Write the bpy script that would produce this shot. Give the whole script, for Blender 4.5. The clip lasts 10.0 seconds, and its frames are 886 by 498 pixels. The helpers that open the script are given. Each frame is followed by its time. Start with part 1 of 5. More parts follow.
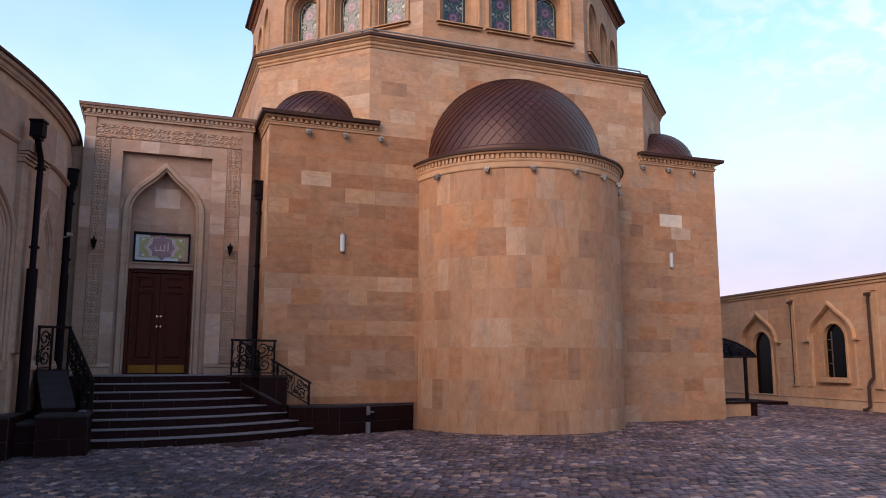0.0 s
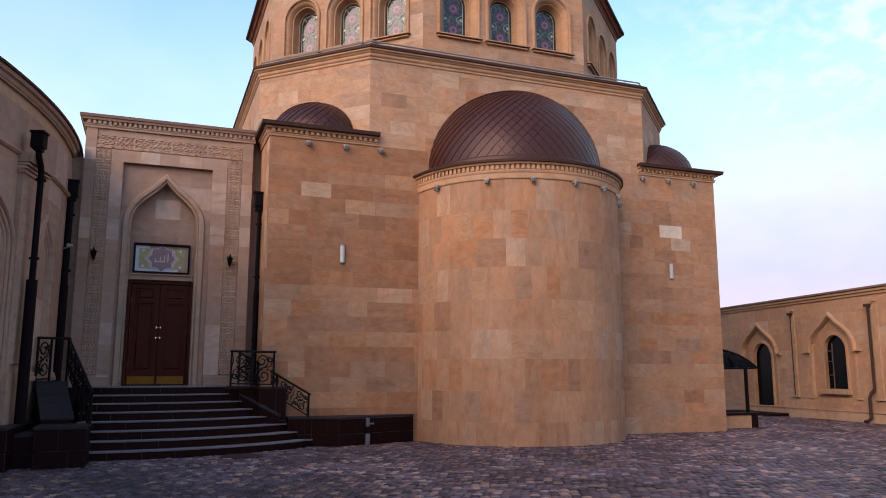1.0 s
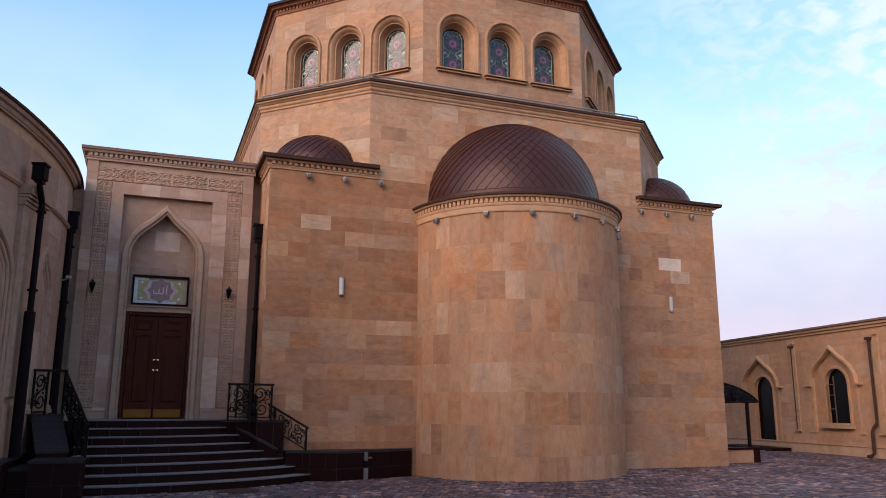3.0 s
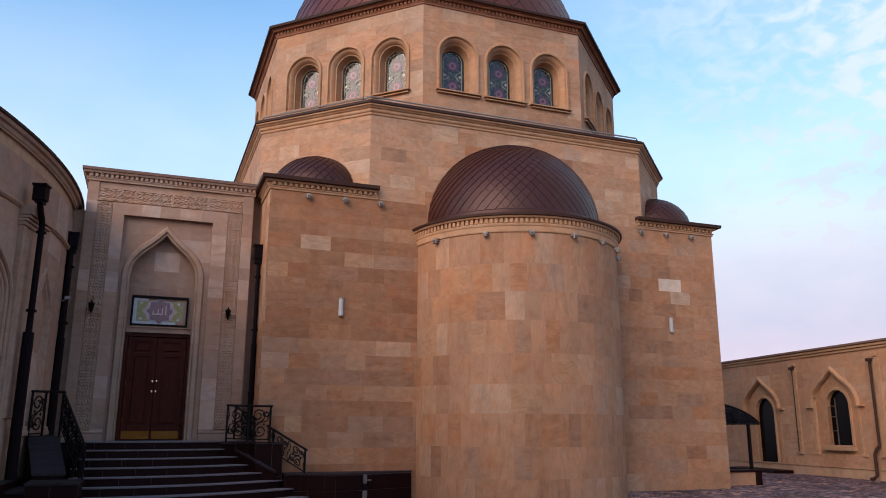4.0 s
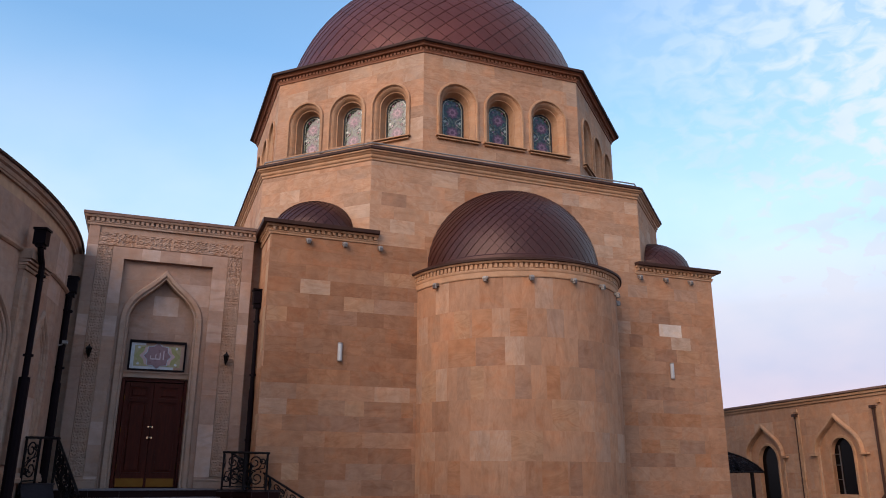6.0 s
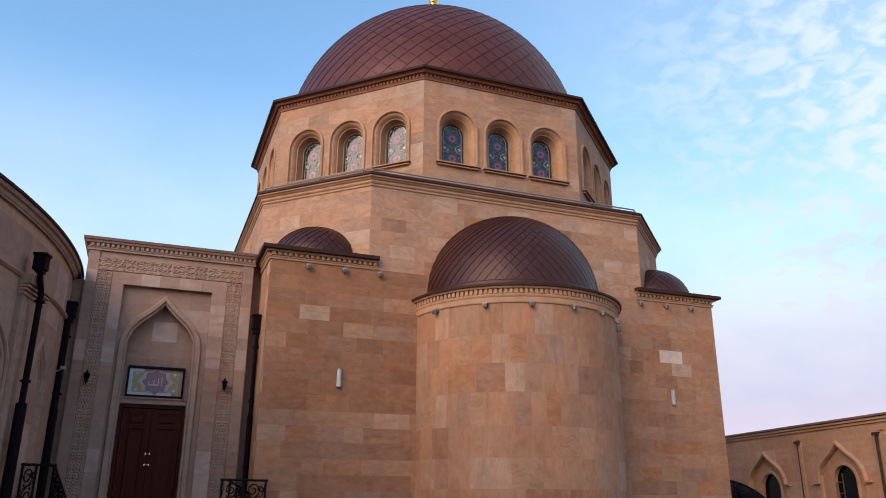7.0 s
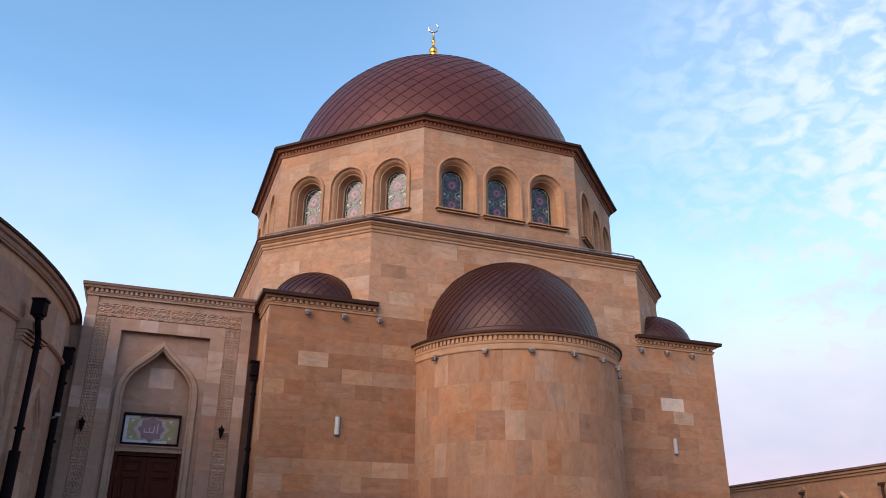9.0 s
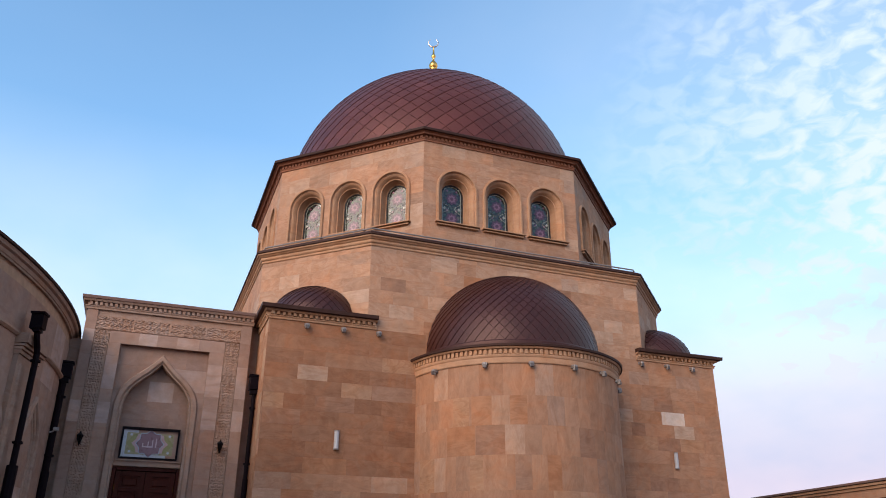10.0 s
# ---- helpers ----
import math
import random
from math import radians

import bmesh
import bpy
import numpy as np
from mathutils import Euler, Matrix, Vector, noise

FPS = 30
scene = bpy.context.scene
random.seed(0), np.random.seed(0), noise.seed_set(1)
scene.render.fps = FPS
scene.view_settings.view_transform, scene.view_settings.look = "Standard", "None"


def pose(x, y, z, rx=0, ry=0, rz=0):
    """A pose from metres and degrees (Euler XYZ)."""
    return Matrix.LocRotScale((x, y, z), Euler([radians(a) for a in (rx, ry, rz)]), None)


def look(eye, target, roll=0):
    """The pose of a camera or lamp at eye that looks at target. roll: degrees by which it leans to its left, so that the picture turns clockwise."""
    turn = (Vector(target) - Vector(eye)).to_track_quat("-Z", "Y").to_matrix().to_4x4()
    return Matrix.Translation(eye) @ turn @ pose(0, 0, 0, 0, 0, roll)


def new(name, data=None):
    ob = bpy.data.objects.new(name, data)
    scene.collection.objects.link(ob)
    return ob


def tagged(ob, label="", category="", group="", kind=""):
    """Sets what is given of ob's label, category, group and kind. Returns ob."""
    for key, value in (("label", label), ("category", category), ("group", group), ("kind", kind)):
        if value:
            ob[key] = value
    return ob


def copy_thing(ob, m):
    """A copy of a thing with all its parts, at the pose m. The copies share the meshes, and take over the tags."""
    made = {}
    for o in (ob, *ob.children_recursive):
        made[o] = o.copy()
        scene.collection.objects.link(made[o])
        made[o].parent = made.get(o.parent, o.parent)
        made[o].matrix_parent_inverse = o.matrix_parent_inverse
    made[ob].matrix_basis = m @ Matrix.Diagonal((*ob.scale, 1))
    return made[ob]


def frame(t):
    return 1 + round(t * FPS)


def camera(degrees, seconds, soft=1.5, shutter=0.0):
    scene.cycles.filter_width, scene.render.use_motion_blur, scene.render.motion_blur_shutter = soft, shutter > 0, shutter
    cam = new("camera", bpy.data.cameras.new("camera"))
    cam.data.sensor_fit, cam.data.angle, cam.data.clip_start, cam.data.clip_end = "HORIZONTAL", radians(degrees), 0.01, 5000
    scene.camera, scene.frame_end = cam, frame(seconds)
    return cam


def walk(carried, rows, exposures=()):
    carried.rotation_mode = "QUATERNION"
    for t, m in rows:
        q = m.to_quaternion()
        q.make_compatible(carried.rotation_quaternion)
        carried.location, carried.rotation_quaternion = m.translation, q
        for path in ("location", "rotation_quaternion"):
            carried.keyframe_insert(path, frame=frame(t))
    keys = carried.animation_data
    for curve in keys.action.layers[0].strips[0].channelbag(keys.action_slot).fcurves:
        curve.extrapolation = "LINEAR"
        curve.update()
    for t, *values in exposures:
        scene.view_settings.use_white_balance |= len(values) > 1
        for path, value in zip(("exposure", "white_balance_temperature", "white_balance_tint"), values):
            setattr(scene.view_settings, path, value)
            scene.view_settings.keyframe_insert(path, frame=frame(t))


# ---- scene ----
# The world is set on the building: x runs along its front wall, y into it, the origin under the middle of the front wall.
cam = camera(60.0, 10.0, soft=1.0)
EYE = (-9.197, -18.569, 1.65)
ROWS = [
    (0.0, 98.406, -0.052, -20.738), (0.5, 98.741, -0.067, -20.745), (1.0, 99.235, -0.061, -20.747),
    (1.5, 99.750, -0.062, -20.758), (2.0, 100.405, -0.071, -20.784), (2.5, 100.987, -0.110, -20.803),
    (4.0, 103.194, -0.161, -20.840), (4.5, 103.983, -0.188, -20.855), (5.0, 104.780, -0.197, -20.857),
    (5.5, 105.610, -0.235, -20.874), (7.0, 108.444, -0.303, -20.922), (7.5, 109.305, -0.342, -20.940),
    (8.0, 110.186, -0.334, -20.943), (8.5, 111.079, -0.362, -20.958), (9.0, 111.878, -0.400, -20.990),
    (9.5, 112.477, -0.404, -20.988), (10.0, 112.897, -0.413, -21.010),
]
walk(cam, [(t, pose(*EYE, rx, ry, rz)) for t, rx, ry, rz in ROWS],
     exposures=[(0.0, 0.05), (2.5, 0.0), (4.0, -0.15), (5.5, -0.18), (7.0, -0.14), (10.0, -0.08)])

# ---- light ----
SUN_AZ, SUN_EL = radians(235.0), radians(25.0)   # azimuth from +y, clockwise seen from above


def make_world():
    w = bpy.data.worlds.new("sky")
    scene.world = w
    w.use_nodes = True
    nt = w.node_tree
    n, l = nt.nodes, nt.links
    n.clear()
    sky = n.new("ShaderNodeTexSky")
    sky.sky_type, sky.sun_disc = "NISHITA", False
    sky.sun_elevation, sky.sun_rotation = SUN_EL, SUN_AZ
    sky.air_density, sky.dust_density, sky.ozone_density = 1.0, 0.5, 3.0
    co = n.new("ShaderNodeTexCoord")
    sep = n.new("ShaderNodeSeparateXYZ")
    l.new(co.outputs["Generated"], sep.inputs[0])
    # flat cloud layer: direction / height
    zc = n.new("ShaderNodeMath"); zc.operation = "MAXIMUM"; zc.inputs[1].default_value = 0.06
    l.new(sep.outputs[2], zc.inputs[0])
    dv = n.new("ShaderNodeVectorMath"); dv.operation = "DIVIDE"
    l.new(co.outputs["Generated"], dv.inputs[0]); l.new(zc.outputs[0], dv.inputs[1])
    turn = n.new("ShaderNodeMapping")
    turn.inputs["Rotation"].default_value = (0, 0, radians(25))
    l.new(dv.outputs[0], turn.inputs[0])
    streak = n.new("ShaderNodeMapping")
    streak.inputs["Rotation"].default_value = (0.3, 0.4, 0.2)
    streak.inputs["Scale"].default_value = (0.85, 0.85, 1.5)
    l.new(co.outputs["Generated"], streak.inputs[0])
    fine = n.new("ShaderNodeTexNoise")
    fine.inputs["Scale"].default_value, fine.inputs["Detail"].default_value = 36.0, 5
    fine.inputs["Roughness"].default_value, fine.inputs["Distortion"].default_value = 0.48, 0.5
    l.new(streak.outputs[0], fine.inputs["Vector"])
    wide = n.new("ShaderNodeTexNoise")
    wide.inputs["Scale"].default_value, wide.inputs["Detail"].default_value = 0.9, 3
    l.new(turn.outputs[0], wide.inputs["Vector"])
    # more cloud towards +x
    east = n.new("ShaderNodeMapRange")
    east.inputs[1].default_value, east.inputs[2].default_value = 0.46, 0.74
    l.new(sep.outputs[0], east.inputs[0])
    r1 = n.new("ShaderNodeMapRange"); r1.inputs[1].default_value, r1.inputs[2].default_value = 0.40, 0.62
    l.new(fine.outputs[0], r1.inputs[0])
    r2 = n.new("ShaderNodeMapRange"); r2.inputs[1].default_value, r2.inputs[2].default_value = 0.2, 0.85
    l.new(wide.outputs[0], r2.inputs[0])
    m1 = n.new("ShaderNodeMath"); m1.operation = "MULTIPLY"
    l.new(r1.outputs[0], m1.inputs[0]); l.new(east.outputs[0], m1.inputs[1])
    m1b = n.new("ShaderNodeMath"); m1b.operation = "MULTIPLY"; m1b.inputs[1].default_value = 0.8
    l.new(m1.outputs[0], m1b.inputs[0])
    m2 = n.new("ShaderNodeMath"); m2.operation = "MULTIPLY"; m2.inputs[1].default_value = 0.10
    l.new(r2.outputs[0], m2.inputs[0])
    veil = n.new("ShaderNodeMapRange")
    veil.inputs[1].default_value, veil.inputs[2].default_value = 0.2, 0.75
    veil.inputs[3].default_value, veil.inputs[4].default_value = 0.0, 0.35
    l.new(sep.outputs[0], veil.inputs[0])
    m3 = n.new("ShaderNodeMath"); m3.operation = "ADD"
    l.new(m2.outputs[0], m3.inputs[0]); l.new(veil.outputs[0], m3.inputs[1])
    add = n.new("ShaderNodeMath"); add.use_clamp = True
    l.new(m1b.outputs[0], add.inputs[0]); l.new(m3.outputs[0], add.inputs[1])
    # haze near the horizon
    hz = n.new("ShaderNodeMapRange"); hz.inputs[1].default_value, hz.inputs[2].default_value = 0.52, 0.20
    hz.inputs[3].default_value, hz.inputs[4].default_value = 0.0, 1.0
    l.new(sep.outputs[2], hz.inputs[0])
    mx = n.new("ShaderNodeMath"); mx.operation = "MAXIMUM"
    l.new(add.outputs[0], mx.inputs[0]); l.new(hz.outputs[0], mx.inputs[1])
    cc = n.new("ShaderNodeMix"); cc.data_type = "RGBA"
    cc.inputs["A"].default_value = CLOUD_LOW
    cc.inputs["B"].default_value = CLOUD_HIGH
    hh = n.new("ShaderNodeMapRange"); hh.inputs[1].default_value, hh.inputs[2].default_value = 0.10, 0.30
    l.new(sep.outputs[2], hh.inputs[0]); l.new(hh.outputs[0], cc.inputs["Factor"])
    mix = n.new("ShaderNodeMix"); mix.data_type = "RGBA"
    l.new(mx.outputs[0], mix.inputs["Factor"])
    # soft billows within the bright cloud
    bl = n.new("ShaderNodeMapRange"); bl.inputs[1].default_value, bl.inputs[2].default_value = 0.36, 0.62
    bn = n.new("ShaderNodeTexNoise")
    bn.inputs["Scale"].default_value, bn.inputs["Detail"].default_value = 6.5, 4
    l.new(streak.outputs[0], bn.inputs["Vector"]); l.new(bn.outputs[0], bl.inputs[0])
    bt = n.new("ShaderNodeMix"); bt.data_type = "RGBA"
    bt.inputs["A"].default_value, bt.inputs["B"].default_value = (0.86, 0.94, 0.99, 1), (1.03, 1.02, 1.0, 1)
    l.new(bl.outputs[0], bt.inputs["Factor"])
    bm_ = n.new("ShaderNodeMix"); bm_.data_type, bm_.blend_type = "RGBA", "MULTIPLY"
    bm_.inputs["Factor"].default_value = 1.0
    l.new(cc.outputs["Result"], bm_.inputs["A"]); l.new(bt.outputs["Result"], bm_.inputs["B"])
    tint = n.new("ShaderNodeMix"); tint.data_type, tint.blend_type = "RGBA", "MULTIPLY"
    tint.inputs["Factor"].default_value = 1.0
    tint.inputs["B"].default_value = SKY_TINT
    l.new(sky.outputs[0], tint.inputs["A"])
    l.new(tint.outputs["Result"], mix.inputs["A"]); l.new(bm_.outputs["Result"], mix.inputs["B"])
    bg = n.new("ShaderNodeBackground"); bg.inputs[1].default_value = SKY_STRENGTH
    l.new(mix.outputs["Result"], bg.inputs[0])
    out = n.new("ShaderNodeOutputWorld")
    l.new(bg.outputs[0], out.inputs[0])


SKY_STRENGTH = 0.32
SKY_TINT = (0.94, 1.12, 1.10, 1)
CLOUD_LOW = (2.72, 2.48, 3.05, 1)
CLOUD_HIGH = (2.70, 3.15, 3.68, 1)
make_world()
sun = new("sun", bpy.data.lights.new("sun", "SUN"))
sun.data.energy, sun.data.angle, sun.data.color = 3.85, radians(53), (1.0, 0.72, 0.53)
d = Vector((math.sin(SUN_AZ) * math.cos(SUN_EL), math.cos(SUN_AZ) * math.cos(SUN_EL), math.sin(SUN_EL)))
sun.matrix_world = look(d * 60, (0, 0, 0))

# ---- materials ----


def shader(name):
    m = bpy.data.materials.new(name)
    m.use_nodes = True
    nt = m.node_tree
    return m, nt, nt.nodes["Principled BSDF"]


def ramp(nt, fac, stops):
    r = nt.nodes.new("ShaderNodeValToRGB")
    e = r.color_ramp.elements
    while len(e) > 1:
        e.remove(e[-1])
    for i, (p, col) in enumerate(stops):
        k = e[0] if i == 0 else e.new(p)
        k.position, k.color = p, (*col, 1)
    if fac is not None:
        nt.links.new(fac, r.inputs[0])
    return r.outputs[0]


def noise_tex(nt, scale, detail=4, vec=None, rough=0.55, dist=0.0):
    t = nt.nodes.new("ShaderNodeTexNoise")
    t.inputs["Scale"].default_value, t.inputs["Detail"].default_value = scale, detail
    t.inputs["Roughness"].default_value, t.inputs["Distortion"].default_value = rough, dist
    if vec is not None:
        nt.links.new(vec, t.inputs["Vector"])
    return t.outputs[0]


def blend(nt, kind, fac, a, b):
    m = nt.nodes.new("ShaderNodeMix")
    m.data_type, m.blend_type = "RGBA", kind
    for key, v in (("Factor", fac), ("A", a), ("B", b)):
        if isinstance(v, (float, int)):
            m.inputs[key].default_value = v
        elif isinstance(v, tuple):
            m.inputs[key].default_value = (*v, 1)
        else:
            nt.links.new(v, m.inputs[key])
    return m.outputs["Result"]


def bump(nt, bsdf, height, strength, distance):
    b = nt.nodes.new("ShaderNodeBump")
    b.inputs["Strength"].default_value, b.inputs["Distance"].default_value = strength, distance
    nt.links.new(height, b.inputs["Height"])
    nt.links.new(b.outputs[0], bsdf.inputs["Normal"])


def coords(nt, scale=(1, 1, 1), shift=True):
    """Generated-free object position, shifted by a random amount for each piece."""
    g = nt.nodes.new("ShaderNodeTexCoord")
    mp = nt.nodes.new("ShaderNodeMapping")
    mp.inputs["Scale"].default_value = scale
    nt.links.new(g.outputs["Object"], mp.inputs[0])
    if shift:
        oi = nt.nodes.new("ShaderNodeObjectInfo")
        m = nt.nodes.new("ShaderNodeMath"); m.operation = "MULTIPLY"; m.inputs[1].default_value = 91.0
        nt.links.new(oi.outputs["Random"], m.inputs[0])
        cm = nt.nodes.new("ShaderNodeCombineXYZ")
        for i in range(3):
            nt.links.new(m.outputs[0], cm.inputs[i])
        nt.links.new(cm.outputs[0], mp.inputs["Location"])
    return mp.outputs[0]


def stone(name, stops, vein=0.5, rough=0.85, per_piece=True, beds=(0.8, 0.8, 2.0), soften=0.0):
    """Sawn sandstone: each slab its own tone, with drifting beds, blotches and grain."""
    m, nt, bs = shader(name)
    if per_piece:
        oi = nt.nodes.new("ShaderNodeObjectInfo")
        tone = oi.outputs["Random"]
    else:
        gi = nt.nodes.new("ShaderNodeNewGeometry")
        tone = gi.outputs["Random Per Island"]
    base = ramp(nt, tone, stops)
    if soften:
        base = blend(nt, "MIX", soften, base, tuple(sum(c[i] for _, c in stops) / len(stops) for i in range(3)))
    v = coords(nt, shift=per_piece)
    bed = coords(nt, beds, shift=per_piece)
    n1 = noise_tex(nt, 1.1, 4, bed, 0.55, 0.9)
    n2 = noise_tex(nt, 3.6, 4, v, 0.55)
    n3 = noise_tex(nt, 60.0, 3, v, 0.6)
    c = blend(nt, "MULTIPLY", vein, base, ramp(nt, n1, [(0.28, (0.66, 0.56, 0.50)), (0.42, (1, 0.97, 0.93)), (0.47, (0.80, 0.68, 0.58)), (0.52, (1.04, 1.0, 0.96)), (0.6, (0.88, 0.80, 0.72)), (0.72, (1.15, 1.10, 1.04))]))
    c = blend(nt, "MULTIPLY", 0.6, c, ramp(nt, n2, [(0.25, (0.74, 0.66, 0.58)), (0.6, (1.06, 1.03, 1.0))]))
    c = blend(nt, "MULTIPLY", 0.35, c, ramp(nt, n3, [(0.3, (0.75, 0.75, 0.75)), (0.7, (1.1, 1.1, 1.1))]))
    wv = nt.nodes.new("ShaderNodeTexWave")
    wv.bands_direction = "Z" if beds[2] > 1 else "X"
    wv.inputs["Scale"].default_value, wv.inputs["Distortion"].default_value = 1.3, 9.0
    wv.inputs["Detail"].default_value, wv.inputs["Detail Scale"].default_value = 3.0, 0.6
    nt.links.new(v, wv.inputs["Vector"])
    patch = nt.nodes.new("ShaderNodeMapRange")
    patch.inputs[1].default_value, patch.inputs[2].default_value = 0.50, 0.66
    patch.inputs[4].default_value = 0.5
    nt.links.new(noise_tex(nt, 0.9, 2, v), patch.inputs[0])
    layers = blend(nt, "MULTIPLY", 1.0, c, ramp(nt, wv.outputs["Fac"], [(0.0, (0.80, 0.70, 0.62)), (0.3, (1, 1, 1)), (0.75, (1.02, 1.0, 0.98)), (1.0, (1.14, 1.08, 1.02))]))
    c = blend(nt, "MIX", patch.outputs[0], c, layers)
    n5 = noise_tex(nt, 2.1, 4, v, 0.55, 0.8)
    c = blend(nt, "MULTIPLY", 0.55, c, ramp(nt, n5, [(0.34, (1.10, 0.93, 0.80)), (0.5, (1, 1, 1)), (0.66, (0.93, 0.97, 1.03))]))
    # weather stains that cross the joints
    g = nt.nodes.new("ShaderNodeNewGeometry")
    mp = nt.nodes.new("ShaderNodeMapping"); mp.inputs["Scale"].default_value = (0.9, 0.9, 0.28)
    nt.links.new(g.outputs["Position"], mp.inputs[0])
    n4 = noise_tex(nt, 0.9, 5, mp.outputs[0], 0.6)
    c = blend(nt, "MULTIPLY", 0.4, c, ramp(nt, n4, [(0.32, (0.70, 0.66, 0.64)), (0.55, (1, 1, 1))]))
    # broad iron-coloured drifts
    n6 = noise_tex(nt, 0.55, 4, g.outputs["Position"], 0.6, 0.6)
    c = blend(nt, "MULTIPLY", 0.5, c, ramp(nt, n6, [(0.36, (0.93, 0.95, 0.98)), (0.5, (1, 1, 1)), (0.64, (1.12, 0.99, 0.88))]))
    nt.links.new(c, bs.inputs["Base Color"])
    bs.inputs["Roughness"].default_value = rough
    bs.inputs["Specular IOR Level"].default_value = 0.25
    bump(nt, bs, n3, 0.3, 0.01)
    return m


def plain(name, col, rough=0.6, metal=0.0, var=0.25, scale=6.0, bumps=0.15, spec=0.5):
    """A painted, metal or polished surface with slight wear."""
    m, nt, bs = shader(name)
    v = coords(nt)
    n1 = noise_tex(nt, scale, 5, v)
    n2 = noise_tex(nt, scale * 9, 3, v)
    c = blend(nt, "MULTIPLY", var, col, ramp(nt, n1, [(0.3, (0.45, 0.45, 0.45)), (0.65, (1.15, 1.15, 1.15))]))
    nt.links.new(c, bs.inputs["Base Color"])
    r = nt.nodes.new("ShaderNodeMapRange")
    r.inputs[3].default_value, r.inputs[4].default_value = max(0.03, rough - 0.12), min(1, rough + 0.12)
    nt.links.new(n1, r.inputs[0]); nt.links.new(r.outputs[0], bs.inputs["Roughness"])
    bs.inputs["Metallic"].default_value = metal
    bs.inputs["Specular IOR Level"].default_value = spec
    if bumps:
        bump(nt, bs, n2, bumps, 0.004)
    return m


WARM = [(0.0, (0.282, 0.147, 0.087)), (0.10, (0.343, 0.181, 0.104)), (0.25, (0.343, 0.196, 0.125)), (0.40, (0.409, 0.219, 0.129)),
        (0.55, (0.380, 0.222, 0.143)), (0.68, (0.423, 0.242, 0.149)), (0.80, (0.291, 0.176, 0.119)), (0.88, (0.453, 0.290, 0.198)),
        (0.96, (0.453, 0.323, 0.244)), (1.0, (0.321, 0.222, 0.174))]
PALE = [(0.0, (0.331, 0.225, 0.181)), (0.2, (0.359, 0.248, 0.200)), (0.45, (0.317, 0.211, 0.170)), (0.65, (0.373, 0.265, 0.217)),
        (0.85, (0.346, 0.228, 0.177)), (0.93, (0.473, 0.371, 0.333)), (1.0, (0.431, 0.332, 0.289))]
SAND = stone("sandstone", WARM, soften=0.45)
SAND_UPRIGHT = stone("sandstone_upright_beds", WARM, 0.45, beds=(2.6, 2.6, 0.8), soften=0.4)
SAND_TRIM = stone("sandstone_trim", [(0.0, (0.395, 0.246, 0.155)), (1.0, (0.424, 0.268, 0.172))], 0.3)
PORTAL = stone("pale_sandstone", PALE, 0.25)
PORTAL_TRIM = stone("pale_sandstone_trim", [(0.0, (0.350, 0.248, 0.198)), (1.0, (0.375, 0.268, 0.215))], 0.3)
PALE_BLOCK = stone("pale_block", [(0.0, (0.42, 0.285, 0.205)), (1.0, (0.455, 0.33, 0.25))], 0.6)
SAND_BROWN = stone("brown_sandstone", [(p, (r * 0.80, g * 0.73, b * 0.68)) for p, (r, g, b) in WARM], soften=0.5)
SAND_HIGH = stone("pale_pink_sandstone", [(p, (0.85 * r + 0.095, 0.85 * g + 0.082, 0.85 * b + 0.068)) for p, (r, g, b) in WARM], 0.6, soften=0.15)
ORANGE_BLOCK = stone("orange_block", [(0.0, (0.345, 0.178, 0.100)), (1.0, (0.370, 0.196, 0.114))], 0.6)
DARK_BLOCK = stone("dull_brown_block", [(0.0, (0.285, 0.162, 0.106)), (1.0, (0.310, 0.178, 0.118))], 0.6)
GREY_BLOCK = stone("greyish_block", [(0.0, (0.310, 0.190, 0.132)), (1.0, (0.335, 0.208, 0.146))], 0.5)
SOFT_BLOCK = stone("light_block", [(0.0, (0.375, 0.226, 0.142)), (1.0, (0.395, 0.246, 0.160))], 0.7)
WHITE_BLOCK = stone("whitish_block", [(0.0, (0.58, 0.48, 0.41)), (1.0, (0.62, 0.53, 0.46))], 0.3)
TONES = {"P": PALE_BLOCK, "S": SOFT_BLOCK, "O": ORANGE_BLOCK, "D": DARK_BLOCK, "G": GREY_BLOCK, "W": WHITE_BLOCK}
COPING = plain("granite_coping", (0.034, 0.026, 0.030), 0.6, 0, 0.8, 14, spec=0.14)
RED_TRIM = stone("red_brown_trim", [(0.0, (0.23, 0.105, 0.065)), (1.0, (0.26, 0.12, 0.075))], 0.3)
SILVER = plain("pale_gilt", (0.80, 0.66, 0.55), 0.25, 1.0, 0.15)
MORTAR = plain("mortar", (0.42, 0.27, 0.175), 0.95, var=0.4)
RENDERED = stone("courtyard_stone", [(0.0, (0.40, 0.235, 0.150)), (0.4, (0.43, 0.255, 0.165)), (0.75, (0.36, 0.210, 0.138)), (1.0, (0.45, 0.30, 0.21))], 0.25)
BROWN = plain("brown_metal", (0.046, 0.022, 0.017), 0.6, 0.0, 0.4, spec=0.15)
PINK_BROWN = plain("faded_brown_metal", (0.17, 0.10, 0.08), 0.6, 0.0, 0.4, spec=0.2)
BLACK_PIPE = plain("dark_pipe", (0.006, 0.003, 0.005), 0.55, 0.0, 0.3, spec=0.07)
GRANITE = plain("dark_granite", (0.014, 0.0038, 0.0042), 0.5, 0, 0.5, 30, spec=0.08)
TREAD = plain("granite_tread", (0.20, 0.165, 0.18), 0.7, 0, 0.6, 25, spec=0.15)
IRON = plain("wrought_iron", (0.006, 0.004, 0.005), 0.6, 0.0, 0.3, spec=0.12)
JOINT = plain("granite_joint", (0.075, 0.06, 0.066), 0.8, 0, 0.5, 15, spec=0.1)
